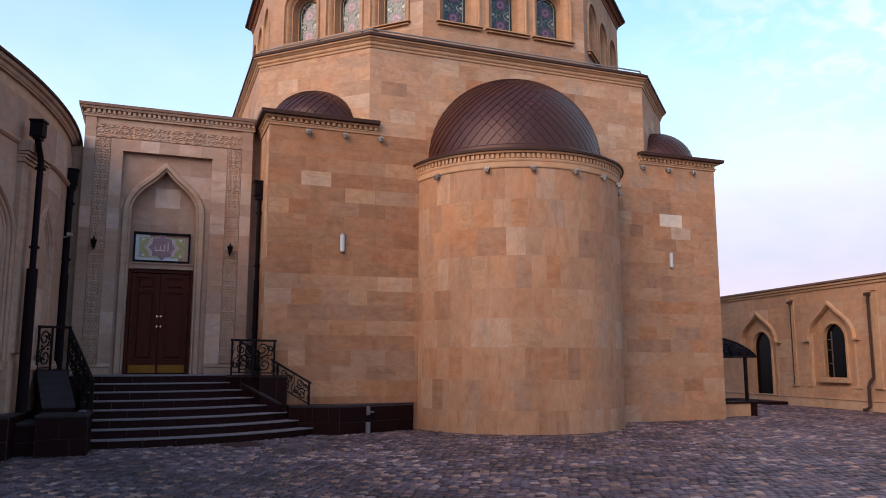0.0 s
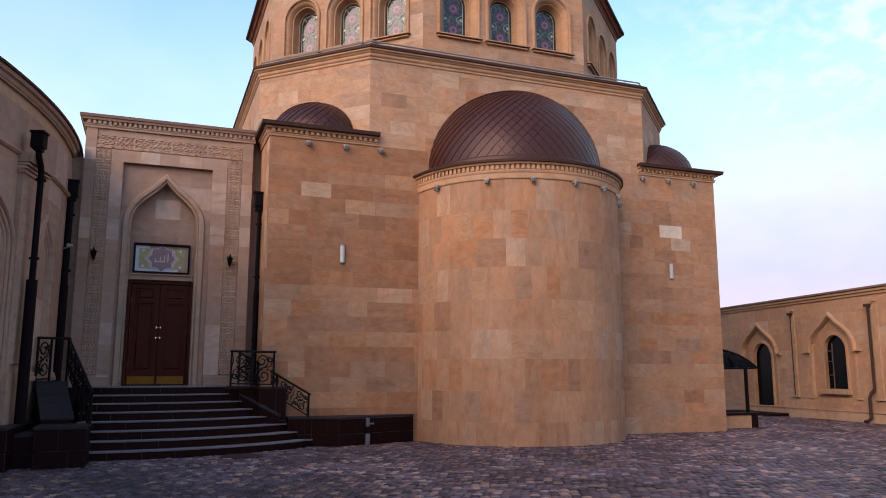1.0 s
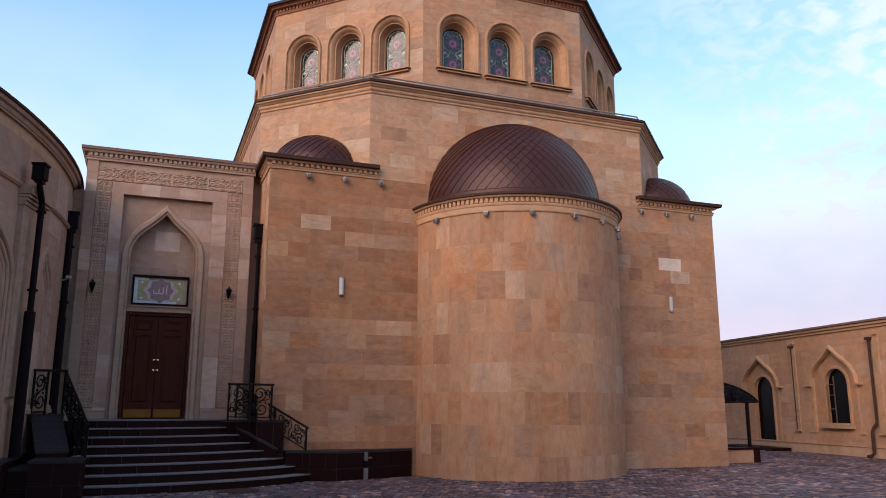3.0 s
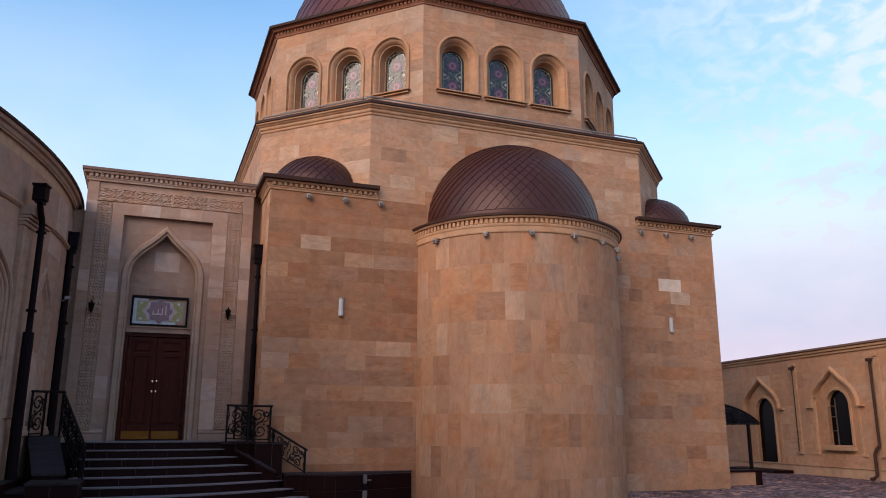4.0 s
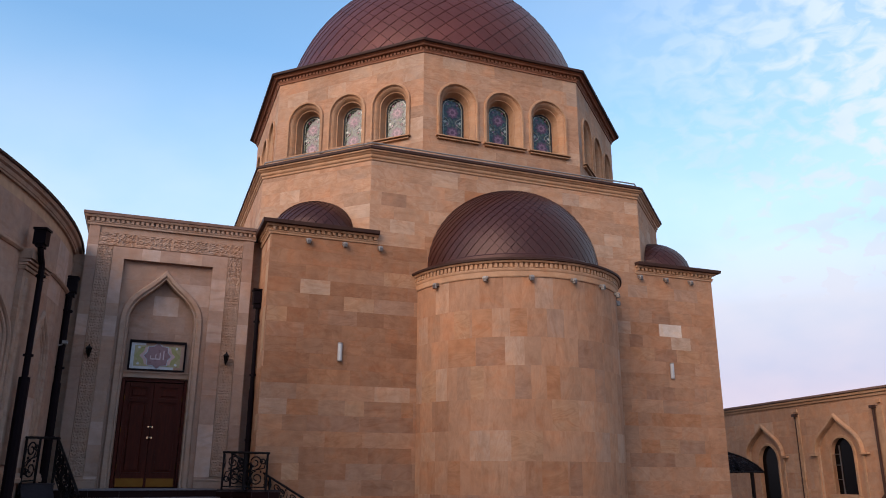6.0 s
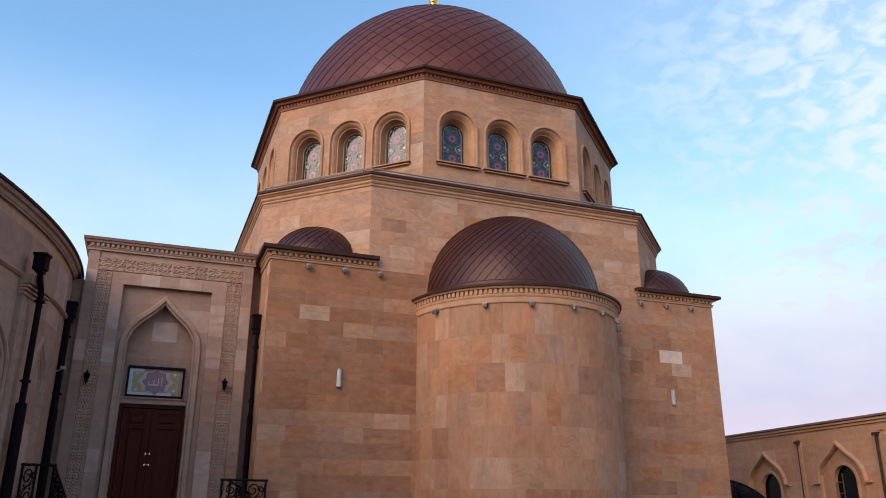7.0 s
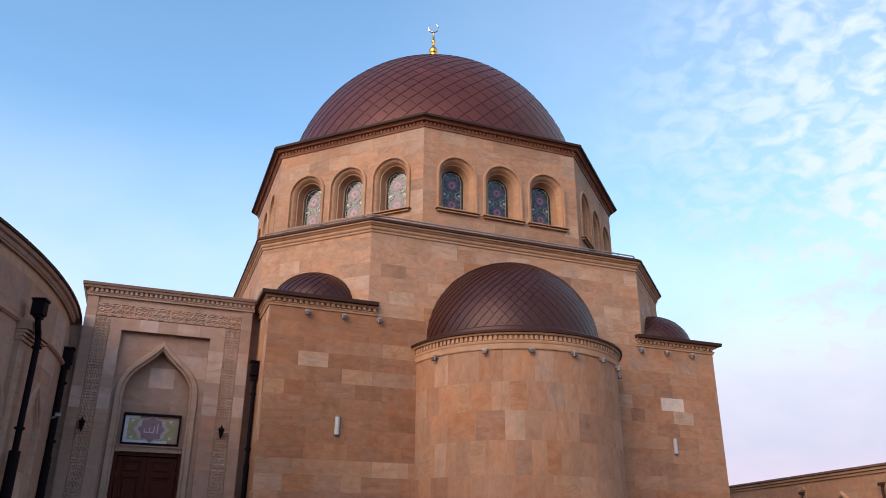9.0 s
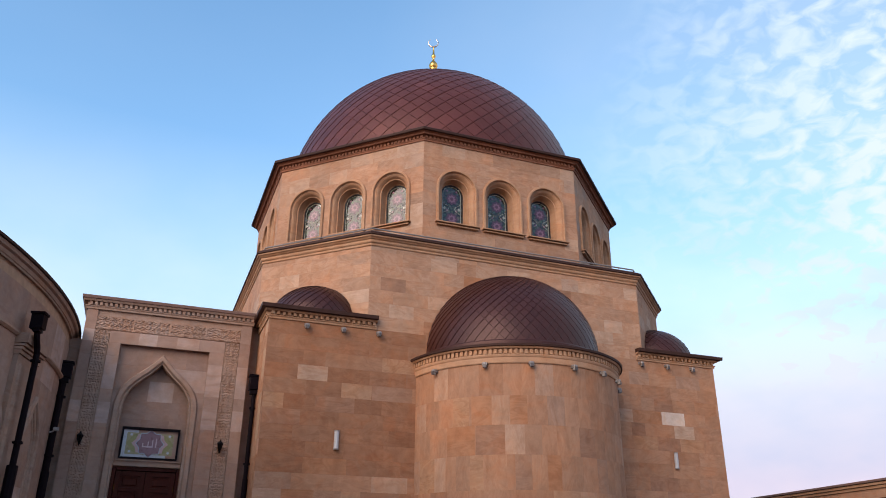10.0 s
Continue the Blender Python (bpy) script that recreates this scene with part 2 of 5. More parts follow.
BRASS = plain("brass", (0.16, 0.075, 0.018), 0.45, 1.0, 0.3)
GOLD = plain("gold_leaf", (0.80, 0.42, 0.10), 0.22, 1.0, 0.15)
BROWN_STEEL = plain("brown_steel", (0.09, 0.075, 0.072), 0.5, 0.2, 0.2)
STEEL = plain("steel", (0.26, 0.24, 0.23), 0.5, 0.4, 0.2)
WHITE = plain("white_lamp_cover", (0.42, 0.42, 0.43), 0.4, 0, 0.15)
DARK_GLASS = plain("dark_glass", (0.004, 0.003, 0.003), 0.2, 0, 0.2, 3, 0, spec=0.06)

# ---- building tools ----


def part(name, bm, mat, parent=None, label="", smooth=False):
    me = bpy.data.meshes.new(name)
    bm.normal_update()
    if smooth:
        for f in bm.faces:
            f.smooth = True
    bm.to_mesh(me)
    bm.free()
    me.materials.append(mat)
    ob = new(name, me)
    if parent is not None:
        ob.parent = parent
    if label:
        ob["label"] = label
    return ob


def empty(name, label, category, group="", kind="", at=(0, 0, 0)):
    ob = new(name)
    ob.empty_display_size = 0.2
    ob.location = at
    return tagged(ob, label, category, group, kind)


def box(bm, x0, x1, y0, y1, z0, z1, m=None):
    vs = [bm.verts.new((x, y, z)) for z in (z0, z1) for x, y in ((x0, y0), (x1, y0), (x1, y1), (x0, y1))]
    if m is not None:
        for v in vs:
            v.co = m @ v.co
    for q in ((3, 2, 1, 0), (4, 5, 6, 7), (0, 1, 5, 4), (1, 2, 6, 5), (2, 3, 7, 6), (3, 0, 4, 7)):
        bm.faces.new([vs[i] for i in q])
    return vs


def soft_box(bm, x0, x1, y0, y1, z0, z1, r=0.01, m=None):
    vs = box(bm, x0, x1, y0, y1, z0, z1, m)
    es = list({e for v in vs for e in v.link_edges})
    bmesh.ops.bevel(bm, geom=es, offset=r, segments=1, affect="EDGES")


def bar(bm, a, b, r, n=8):
    """A round bar from a to b."""
    a, b = Vector(a), Vector(b)
    q = (b - a).to_track_quat("Z", "Y").to_matrix()
    rings = []
    for p in (a, b):
        rings.append([bm.verts.new(p + q @ Vector((r * math.cos(t), r * math.sin(t), 0))) for t in [2 * math.pi * i / n for i in range(n)]])
    for i in range(n):
        bm.faces.new((rings[0][i], rings[0][(i + 1) % n], rings[1][(i + 1) % n], rings[1][i]))
    bm.faces.new(rings[0][::-1])
    bm.faces.new(rings[1])


def rope(bm, pts, r, n=6):
    """A bent round bar through pts."""
    pts = [Vector(p) for p in pts]
    rings = []
    for i, p in enumerate(pts):
        t = (pts[min(i + 1, len(pts) - 1)] - pts[max(i - 1, 0)]).normalized()
        q = t.to_track_quat("Z", "Y").to_matrix()
        rings.append([bm.verts.new(p + q @ Vector((r * math.cos(2 * math.pi * k / n), r * math.sin(2 * math.pi * k / n), 0))) for k in range(n)])
    for a, b in zip(rings, rings[1:]):
        for k in range(n):
            bm.faces.new((a[k], a[(k + 1) % n], b[(k + 1) % n], b[k]))
    bm.faces.new(rings[0][::-1])
    bm.faces.new(rings[-1])


def lathe(bm, prof, at=(0, 0, 0), n=24, a0=0.0, a1=2 * math.pi):
    """Turns (radius, z) points round a vertical axis."""
    whole = abs(a1 - a0 - 2 * math.pi) < 1e-6
    k = n if whole else n + 1
    rings = [[bm.verts.new((at[0] + r * math.cos(a0 + (a1 - a0) * i / n), at[1] + r * math.sin(a0 + (a1 - a0) * i / n), at[2] + z)) for i in range(k)] for r, z in prof]
    for a, b in zip(rings, rings[1:]):
        for i in range(n):
            j = (i + 1) % k
            bm.faces.new((a[i], a[j], b[j], b[i]))


def sweep(bm, prof, path, closed=False):
    """Carries a profile of (outward, z) points along a plan path with mitred corners; outward is to the right of the way."""
    P = [Vector(p).to_2d() for p in path]
    n = len(P)
    rings = []
    for i in range(n):
        ds = []
        if closed or i > 0:
            ds.append((P[i] - P[i - 1]).normalized())
        if closed or i < n - 1:
            ds.append((P[(i + 1) % n] - P[i]).normalized())
        ns = [Vector((q.y, -q.x)) for q in ds]
        m = sum(ns, Vector((0, 0))).normalized()
        m = m / max(0.3, m.dot(ns[0]))
        rings.append([bm.verts.new((P[i].x + m.x * o, P[i].y + m.y * o, z)) for o, z in prof])
    for i in range(n if closed else n - 1):
        a, b = rings[i], rings[(i + 1) % n]
        for k in range(len(prof) - 1):
            bm.faces.new((a[k], b[k], b[k + 1], a[k + 1]))
    if not closed:
        bm.faces.new(rings[0][::-1]) if len(prof) > 2 else None
        bm.faces.new(rings[-1]) if len(prof) > 2 else None


class Flat:
    """A flat wall face: s runs along it, outward is to the right of s."""

    def __init__(self, a, b):
        self.a = Vector((a[0], a[1]))
        self.w = (Vector((b[0], b[1])) - self.a).length
        self.d = (Vector((b[0], b[1])) - self.a) / self.w
        self.n = Vector((self.d.y, -self.d.x))

    def __call__(self, s, z, o=0.0):
        p = self.a + self.d * s + self.n * o
        return Vector((p.x, p.y, z))


class Round:
    """A wall face on a circle; s is the arc length from angle a0, anticlockwise, outward is away from the centre."""

    def __init__(self, c, r, a0, a1):
        self.c, self.r, self.a0, self.w = c, r, a0, (a1 - a0) * r

    def __call__(self, s, z, o=0.0):
        t = self.a0 + s / self.r
        return Vector((self.c[0] + (self.r + o) * math.cos(t), self.c[1] + (self.r + o) * math.sin(t), z))


def keel(x):
    """A keel arch of rise 1 over half width 1: round haunches, then nearly straight up to a point."""
    return float(np.interp(x, (0, 0.2, 0.35, 0.5, 0.65, 0.79, 0.88, 0.94, 0.97, 0.99, 1.0), (1, 0.845, 0.745, 0.655, 0.565, 0.455, 0.36, 0.27, 0.20, 0.12, 0)))


def arch_top(hole, s):
    """Height of a hole's upper edge at s, or None beside it. hole: middle, half width, foot, spring, kind."""
    c, w, z0, zs, kind = hole
    x = abs(s - c)
    if x >= w:
        return None
    if kind == "round":
        return zs + math.sqrt(w * w - x * x)
    if kind == "flat":
        return zs
    return zs + kind * keel(x / w)      # kind is the rise of a keel arch


def solid(F, s0, s1, z0, z1, o0, o1, holes=(), step=0.06, inset=0.0, bm=None, bend=0.0):
    """A slab on face F between the depths o0 and o1, cut by arched holes."""
    bm = bm or bmesh.new()
    hs = [h for h in holes if h[0] - h[1] < s1 and h[0] + h[1] > s0 and h[2] < z1 and h[3] + 1.6 * h[1] > z0]
    cuts = [s0, s1]
    if bend:
        m = max(1, math.ceil((s1 - s0) / bend))
        cuts += [s0 + (s1 - s0) * i / m for i in range(1, m)]
    for h in hs:
        m = max(8, round(2 * h[1] / step))
        cuts += [h[0] - h[1] * math.cos(math.pi * i / m) for i in range(m + 1)]
    cuts = sorted({round(q, 5) for q in cuts if s0 <= q <= s1})
    made = {}

    def vert(p):
        k = (round(p.x, 4), round(p.y, 4), round(p.z, 4))
        if k not in made:
            made[k] = bm.verts.new(p)
        return made[k]

    def face(vs):
        vs = list(dict.fromkeys(vs))
        if len(vs) < 3:
            return
        old = bm.faces.get(vs)
        if old:
            bm.faces.remove(old)        # two strips meet here: no inner wall
        else:
            bm.faces.new(vs)

    for a, b in zip(cuts, cuts[1:]):
        if b - a < 1e-4:
            continue
        mid = (a + b) / 2
        runs = [[(z0, z0), (z1, z1)]]
        for h in hs:
            if arch_top(h, mid) is None:
                continue
            e = h[1] * 0.99999
            ta = arch_top(h, max(min(a, h[0] + e), h[0] - e))
            tb = arch_top(h, max(min(b, h[0] + e), h[0] - e))
            out = []
            for lo, hi in runs:
                if h[2] > lo[0]:
                    out.append([lo, (min(h[2], hi[0]), min(h[2], hi[1]))])
                if max(ta, tb) < hi[0]:
                    out.append([(max(lo[0], ta), max(lo[1], tb)), hi])
            runs = out
        ia = inset if a == s0 else 0
        ib = inset if b == s1 else 0
        for lo, hi in runs:
            if hi[0] - lo[0] < 1e-3 and hi[1] - lo[1] < 1e-3:
                continue
            bl = [vert(F(s, z, o0)) for s, z in ((a, lo[0]), (b, lo[1]), (b, hi[1]), (a, hi[0]))]
            fr = [vert(F(s, z, o1)) for s, z in ((a + ia, lo[0] + inset), (b - ib, lo[1] + inset), (b - ib, hi[1] - inset), (a + ia, hi[0] - inset))]
            face(fr)
            for i in range(4):
                j = (i + 1) % 4
                face((bl[i], bl[j], fr[j], fr[i]))
            face(bl[::-1])
    return bm


def courses(z0, z1, lo, hi, rng):
    zs = [z0]
    while zs[-1] < z1 - lo * 1.3:
        zs.append(zs[-1] + rng.uniform(lo, hi))
    k = (z1 - z0) / (zs[-1] - z0) if len(zs) > 1 and zs[-1] > z1 - lo * 0.6 else 1
    zs = [z0 + (z - z0) * k for z in zs]
    if z1 - zs[-1] > 0.02:
        zs.append(z1)
    return zs


def lay(parent, F, zs, mat, lens, rng, span=None, skip=None, holes=(), bend=0.0, name="stone_block", deep=0.035, fixed=()):
    """Lays sawn blocks in courses on face F as pieces of parent. fixed: (s0, s1, z, material) of blocks that stand out."""
    for z0, z1 in zip(zs, zs[1:]):
        runs = []
        for a, b in (span((z0 + z1) / 2) if span else [(0, F.w)]):
            for s0, s1, z, fm in sorted(q for q in fixed if z0 < q[2] < z1 and a <= q[0] and q[1] <= b):
                runs += [(a, s0, None), (s0, s1, fm)]
                a = s1
            runs.append((a, b, None))
        for a, b, fm in runs:
            s = a
            while s < b - 1e-3:
                w = rng.uniform(*lens) if fm is None else b - a
                e = b if b - (s + w) < lens[0] * 0.6 else s + w
                if not (skip and skip(s, e, z0, z1)):
                    bm = solid(F, s + 0.0002, e - 0.0002, z0 + 0.0002, z1 - 0.0002, -deep, rng.uniform(-0.0006, 0.0006), holes, inset=0.0006, bend=bend)
                    if bm.verts:
                        part(name, bm, fm or (mat((s + e) / 2, (z0 + z1) / 2) if callable(mat) else mat), parent)
                    else:
                        bm.free()
                s = e


def dentils(bm, F, z0, z1, o0, o1, w, gap, s0=0.0, s1=None, parent=None, mat=None):
    """A row of small blocks under a cornice: into bm, or each one a piece of parent."""
    s1 = F.w if s1 is None else s1
    n = max(1, int((s1 - s0) / (w + gap)))
    p = (s1 - s0) / n
    for i in range(n):
        a = s0 + i * p + (p - w) / 2
        if parent is None:
            solid(F, a, a + w, z0, z1, o0, o1, bm=bm)
        else:
            part("dentil", solid(F, a, a + w, z0, z1, o0, o1, inset=0.004), mat, parent)


# ---- the mosque ----
A, B, C = 6.73, 4.21, 2.52          # half width, half width of the flat front above, cut corner
MID = A                              # the middle lies this far behind the front
Z_BOX, Z_OCT, Z_DRUM = 7.79, 10.19, 14.05
AD = 6.22                            # drum: middle to face
BD = AD * math.tan(math.pi / 8)
rng = random.Random(4)

mosque = empty("mosque", "domed mosque of warm orange sandstone blocks with dark copper domes", "mosque", kind="")

front = Flat((-A, 0), (A, 0))
left = Flat((-A, 2 * A), (-A, 0))
right = Flat((A, 0), (A, 2 * A))
bm = bmesh.new()
solid(front, 0, 2 * A, 0, 7.6, -0.45, -0.03, bm=bm)
solid(front, A - B, A + B, 7.6, 9.95, -0.45, -0.03, bm=bm)
wall_front = part("wall", bm, MORTAR, mosque)
bm = solid(left, 0, left.w - 0.45, 0, 7.6, -0.45, -0.03)
solid(left, C, left.w - C, 7.6, 9.95, -0.45, -0.03, bm=bm)
wall_left = part("wall", bm, MORTAR, mosque)
wall_right = part("wall", solid(right, 0.45, right.w, 0, 7.6, -0.45, -0.03), MORTAR, mosque)
wall_back = part("wall", solid(Flat((A, 2 * A), (-A, 2 * A)), 0.45, 2 * A - 0.45, 0, 9.95, -0.45, -0.03), MORTAR, mosque)
cut_left = Flat((-A, C), (-B, 0))
cut_right = Flat((B, 0), (A, C))
wall_cl = part("wall", solid(cut_left, 0, cut_left.w, 7.6, 9.95, -0.4, -0.03), MORTAR, mosque)
wall_cr = part("wall", solid(cut_right, 0, cut_right.w, 7.6, 9.95, -0.4, -0.03), MORTAR, mosque)
upper_right = Flat((A, C), (A, 2 * A - C))
wall_ur = part("wall", solid(upper_right, 0, upper_right.w, 7.6, 9.95, -0.4, -0.03), MORTAR, mosque)

ZS = [0.0] + [0.463 + 0.369 * i for i in range(26)] + [9.87]


def front_span(z):
    return [(0, 2 * A)] if z < 7.45 else [(A - B, A + B)]


def behind_apse(s0, s1, z0, z1):
    m = max(abs(s0 - A), abs(s1 - A))
    return (m < 2.75 and z1 < 6.75) or (m < 2.4 and z1 < 7.0 + math.sqrt(max(0, 2.4 ** 2 - m * m)))


# roofs
bm = bmesh.new()
octo = [(-B, 0), (B, 0), (A, C), (A, 2 * A - C), (B, 2 * A), (-B, 2 * A), (-A, 2 * A - C), (-A, C)]
bm.faces.new([bm.verts.new((x, y, 10.1)) for x, y in octo])
part("roof", bm, BROWN, mosque)
for sx in (-1, 1):
    bm = bmesh.new()
    vs = [bm.verts.new((sx * x, y, 7.74)) for x, y in ((B, 0), (A, 0), (A, C))]
    bm.faces.new(vs if sx > 0 else vs[::-1])
    part("corner_roof", bm, BROWN, mosque)

# cornice of the lower corner blocks: stone cyma with dentils, brown metal cap
BOX_STONE = [(-0.02, 7.46), (0.03, 7.46), (0.035, 7.50), (0.055, 7.525), (0.055, 7.545), (0.012, 7.55), (0.012, 7.635), (0.10, 7.64), (0.13, 7.69), (-0.02, 7.69)]
BOX_CAP = [(-0.02, 7.685), (0.19, 7.685), (0.22, 7.695), (0.23, 7.785), (0.17, 7.79), (-0.1, 7.80)]


def corner_cornice(path, faces):
    bm = bmesh.new()
    sweep(bm, BOX_STONE, path)
    c = part("cornice", bm, SAND_TRIM, mosque, "moulded stone cornice with small dentils")
    bm = bmesh.new()
    sweep(bm, BOX_CAP, path)
    part("cap", bm, BROWN, c, "brown metal cap")
    for F, s0, s1 in faces:
        dentils(None, F, 7.552, 7.638, 0.0, 0.085, 0.078, 0.055, s0, s1, c, SAND_TRIM)


corner_cornice([(-A, 1.6), (-A, 0), (-3.97, 0)], [(front, 0.0, A - 3.98), (left, left.w - 1.3, left.w)])
corner_cornice([(3.97, 0), (A, 0), (A, 2 * A)], [(front, A + 3.98, 2 * A)])

# cornice of the octagon
OCT_STONE = [(-0.05, 9.82), (0.02, 9.82), (0.03, 9.835), (0.03, 9.885), (0.05, 9.895), (0.07, 9.925), (0.07, 9.985), (0.095, 9.99), (0.13, 10.03), (0.165, 10.045), (0.17, 10.085), (-0.05, 10.085)]
OCT_CAP = [(-0.05, 10.085), (0.185, 10.085), (0.205, 10.095), (0.205, 10.155), (0.16, 10.165), (0.13, 10.20), (0.06, 10.215), (-0.3, 10.22)]
bm = bmesh.new()
sweep(bm, OCT_STONE, octo, True)
oct_cornice = part("cornice", bm, SAND_TRIM, mosque, "stepped stone cornice")
bm = bmesh.new()
sweep(bm, OCT_CAP, octo, True)
part("cap", bm, BROWN, oct_cornice, "brown metal cap")
# low roof rail along the cornice
bm = bmesh.new()
ring = [Vector((x * 0.995, MID + (y - MID) * 0.995, 10.345)) for x, y in octo]
for i in (0, 1, 7, 6):
    a, b = ring[i], ring[(i + 1) % 8]
    bar(bm, a, b, 0.022, 6)
    bar(bm, a - Vector((0, 0, 0.07)), b - Vector((0, 0, 0.07)), 0.014, 6)
    k = max(2, round((b - a).length / 1.1))
    for j in range(k):
        p = a.lerp(b, (j + 0.5) / k)
        bar(bm, (p.x, p.y, 10.15), p, 0.010, 5)
part("roof_rail", bm, STEEL, mosque, "thin grey roof rail")

# drum
DRUM = []
for k in range(8):
    t = -math.pi / 2 + math.pi / 8 + k * math.pi / 4
    r = AD / math.cos(math.pi / 8)
    DRUM.append((r * math.cos(t), MID + r * math.sin(t)))
WIN = [(BD + q, 0.37, 11.20, 12.27, "round") for q in (-1.5, 0.0, 1.5)]
WIN_OUT = [(c, 0.56, 11.12, zs, k) for c, w, z0, zs, k in WIN]


def stained_glass():
    """Leaded coloured glass: dull green and grey quarries, seen against a dim inside."""
    m, nt, bs = shader("stained_glass")
    v = coords(nt, shift=False)
    vo = nt.nodes.new("ShaderNodeTexVoronoi")
    vo.inputs["Scale"].default_value = 11
    nt.links.new(v, vo.inputs["Vector"])
    c = ramp(nt, vo.outputs["Distance"], [(0.0, (0.10, 0.115, 0.095)), (0.42, (0.060, 0.075, 0.058)), (0.62, (0.012, 0.014, 0.013))])
    hue = blend(nt, "MULTIPLY", 0.55, c, vo.outputs["Color"])
    nt.links.new(hue, bs.inputs["Base Color"])
    bs.inputs["Roughness"].default_value = 0.12
    bs.inputs["Specular IOR Level"].default_value = 0.5
    bs.inputs["Coat Weight"].default_value = 0.15
    bs.inputs["Coat Roughness"].default_value = 0.04
    bs.inputs["Coat IOR"].default_value = 1.6
    bump(nt, bs, vo.outputs["Distance"], 0.03, 0.01)
    return m


def glass(name, col):
    """Coloured glass in lead: smooth and shiny."""
    m = plain(name, col, 0.12, 0, 0.3, 20, 0, spec=0.5)
    b = m.node_tree.nodes["Principled BSDF"]
    b.inputs["Coat Weight"].default_value, b.inputs["Coat Roughness"].default_value, b.inputs["Coat IOR"].default_value = 0.15, 0.04, 1.6
    return m


STAINED = stained_glass()
ROSE = glass("rose_glass", (0.070, 0.020, 0.045))
MAUVE = glass("mauve_glass", (0.20, 0.085, 0.13))
PINK = glass("pale_glass", (0.30, 0.32, 0.28))
LEAD = plain("lead", (0.03, 0.03, 0.035), 0.5, 0.4)


def ring_strip(bm, F, c, zs, z0, r0, r1, o0, o1, n=18):
    """A moulding that follows a round-headed opening, from the foot up and round: a box section between radii r0 and r1."""
    line = [(-1, z0)] + [None] * (n + 1) + [(1, z0)]
    secs = []
    for i, q in enumerate(line):
        row = []
        for r, o in ((r0, o0), (r0, o1), (r1 - (r1 - r0) * 0.25, o1), (r1, o1 - (o1 - o0) * 0.4), (r1, o0)):
            if q:
                row.append(bm.verts.new(F(c + q[0] * r, q[1], o)))
            else:
                t = math.pi - math.pi * (i - 1) / n
                row.append(bm.verts.new(F(c + r * math.cos(t), zs + r * math.sin(t), o)))
        secs.append(row)
    for a, b in zip(secs, secs[1:]):
        for k in range(4):
            bm.faces.new((a[k], b[k], b[k + 1], a[k + 1]))


def arch_loft(bm, F, c, zs, z0, prof, n=22):
    """Carries (radius, depth) points up the jambs and round the head of a round-headed opening."""
    secs = []
    for i in range(n + 3):
        if i in (0, n + 2):
            q = -1 if i == 0 else 1
            secs.append([bm.verts.new(F(c + q * r, z0, o)) for r, o in prof])
        else:
            t = math.pi - math.pi * (i - 1) / n
            secs.append([bm.verts.new(F(c + r * math.cos(t), zs + r * math.sin(t), o)) for r, o in prof])
    for a, b in zip(secs, secs[1:]):
        for k in range(len(prof) - 1):
            bm.faces.new((a[k], b[k], b[k + 1], a[k + 1]))


def disc(F, c, z, rads, o, thick=0.008):
    """A flat piece whose rim has the given radii, in even steps."""
    bm = bmesh.new()
    n = len(rads)
    rim = [bm.verts.new(F(c + r * math.cos(2 * math.pi * i / n), z + r * math.sin(2 * math.pi * i / n), o)) for i, r in enumerate(rads)]
    bm.faces.new(rim)
    bk = [bm.verts.new(v.co + (F(0, 0, -thick) - F(0, 0, 0))) for v in rim]
    for i in range(n):
        bm.faces.new((rim[i], bk[i], bk[(i + 1) % n], rim[(i + 1) % n]))
    return bm


GLASS_O = -0.44


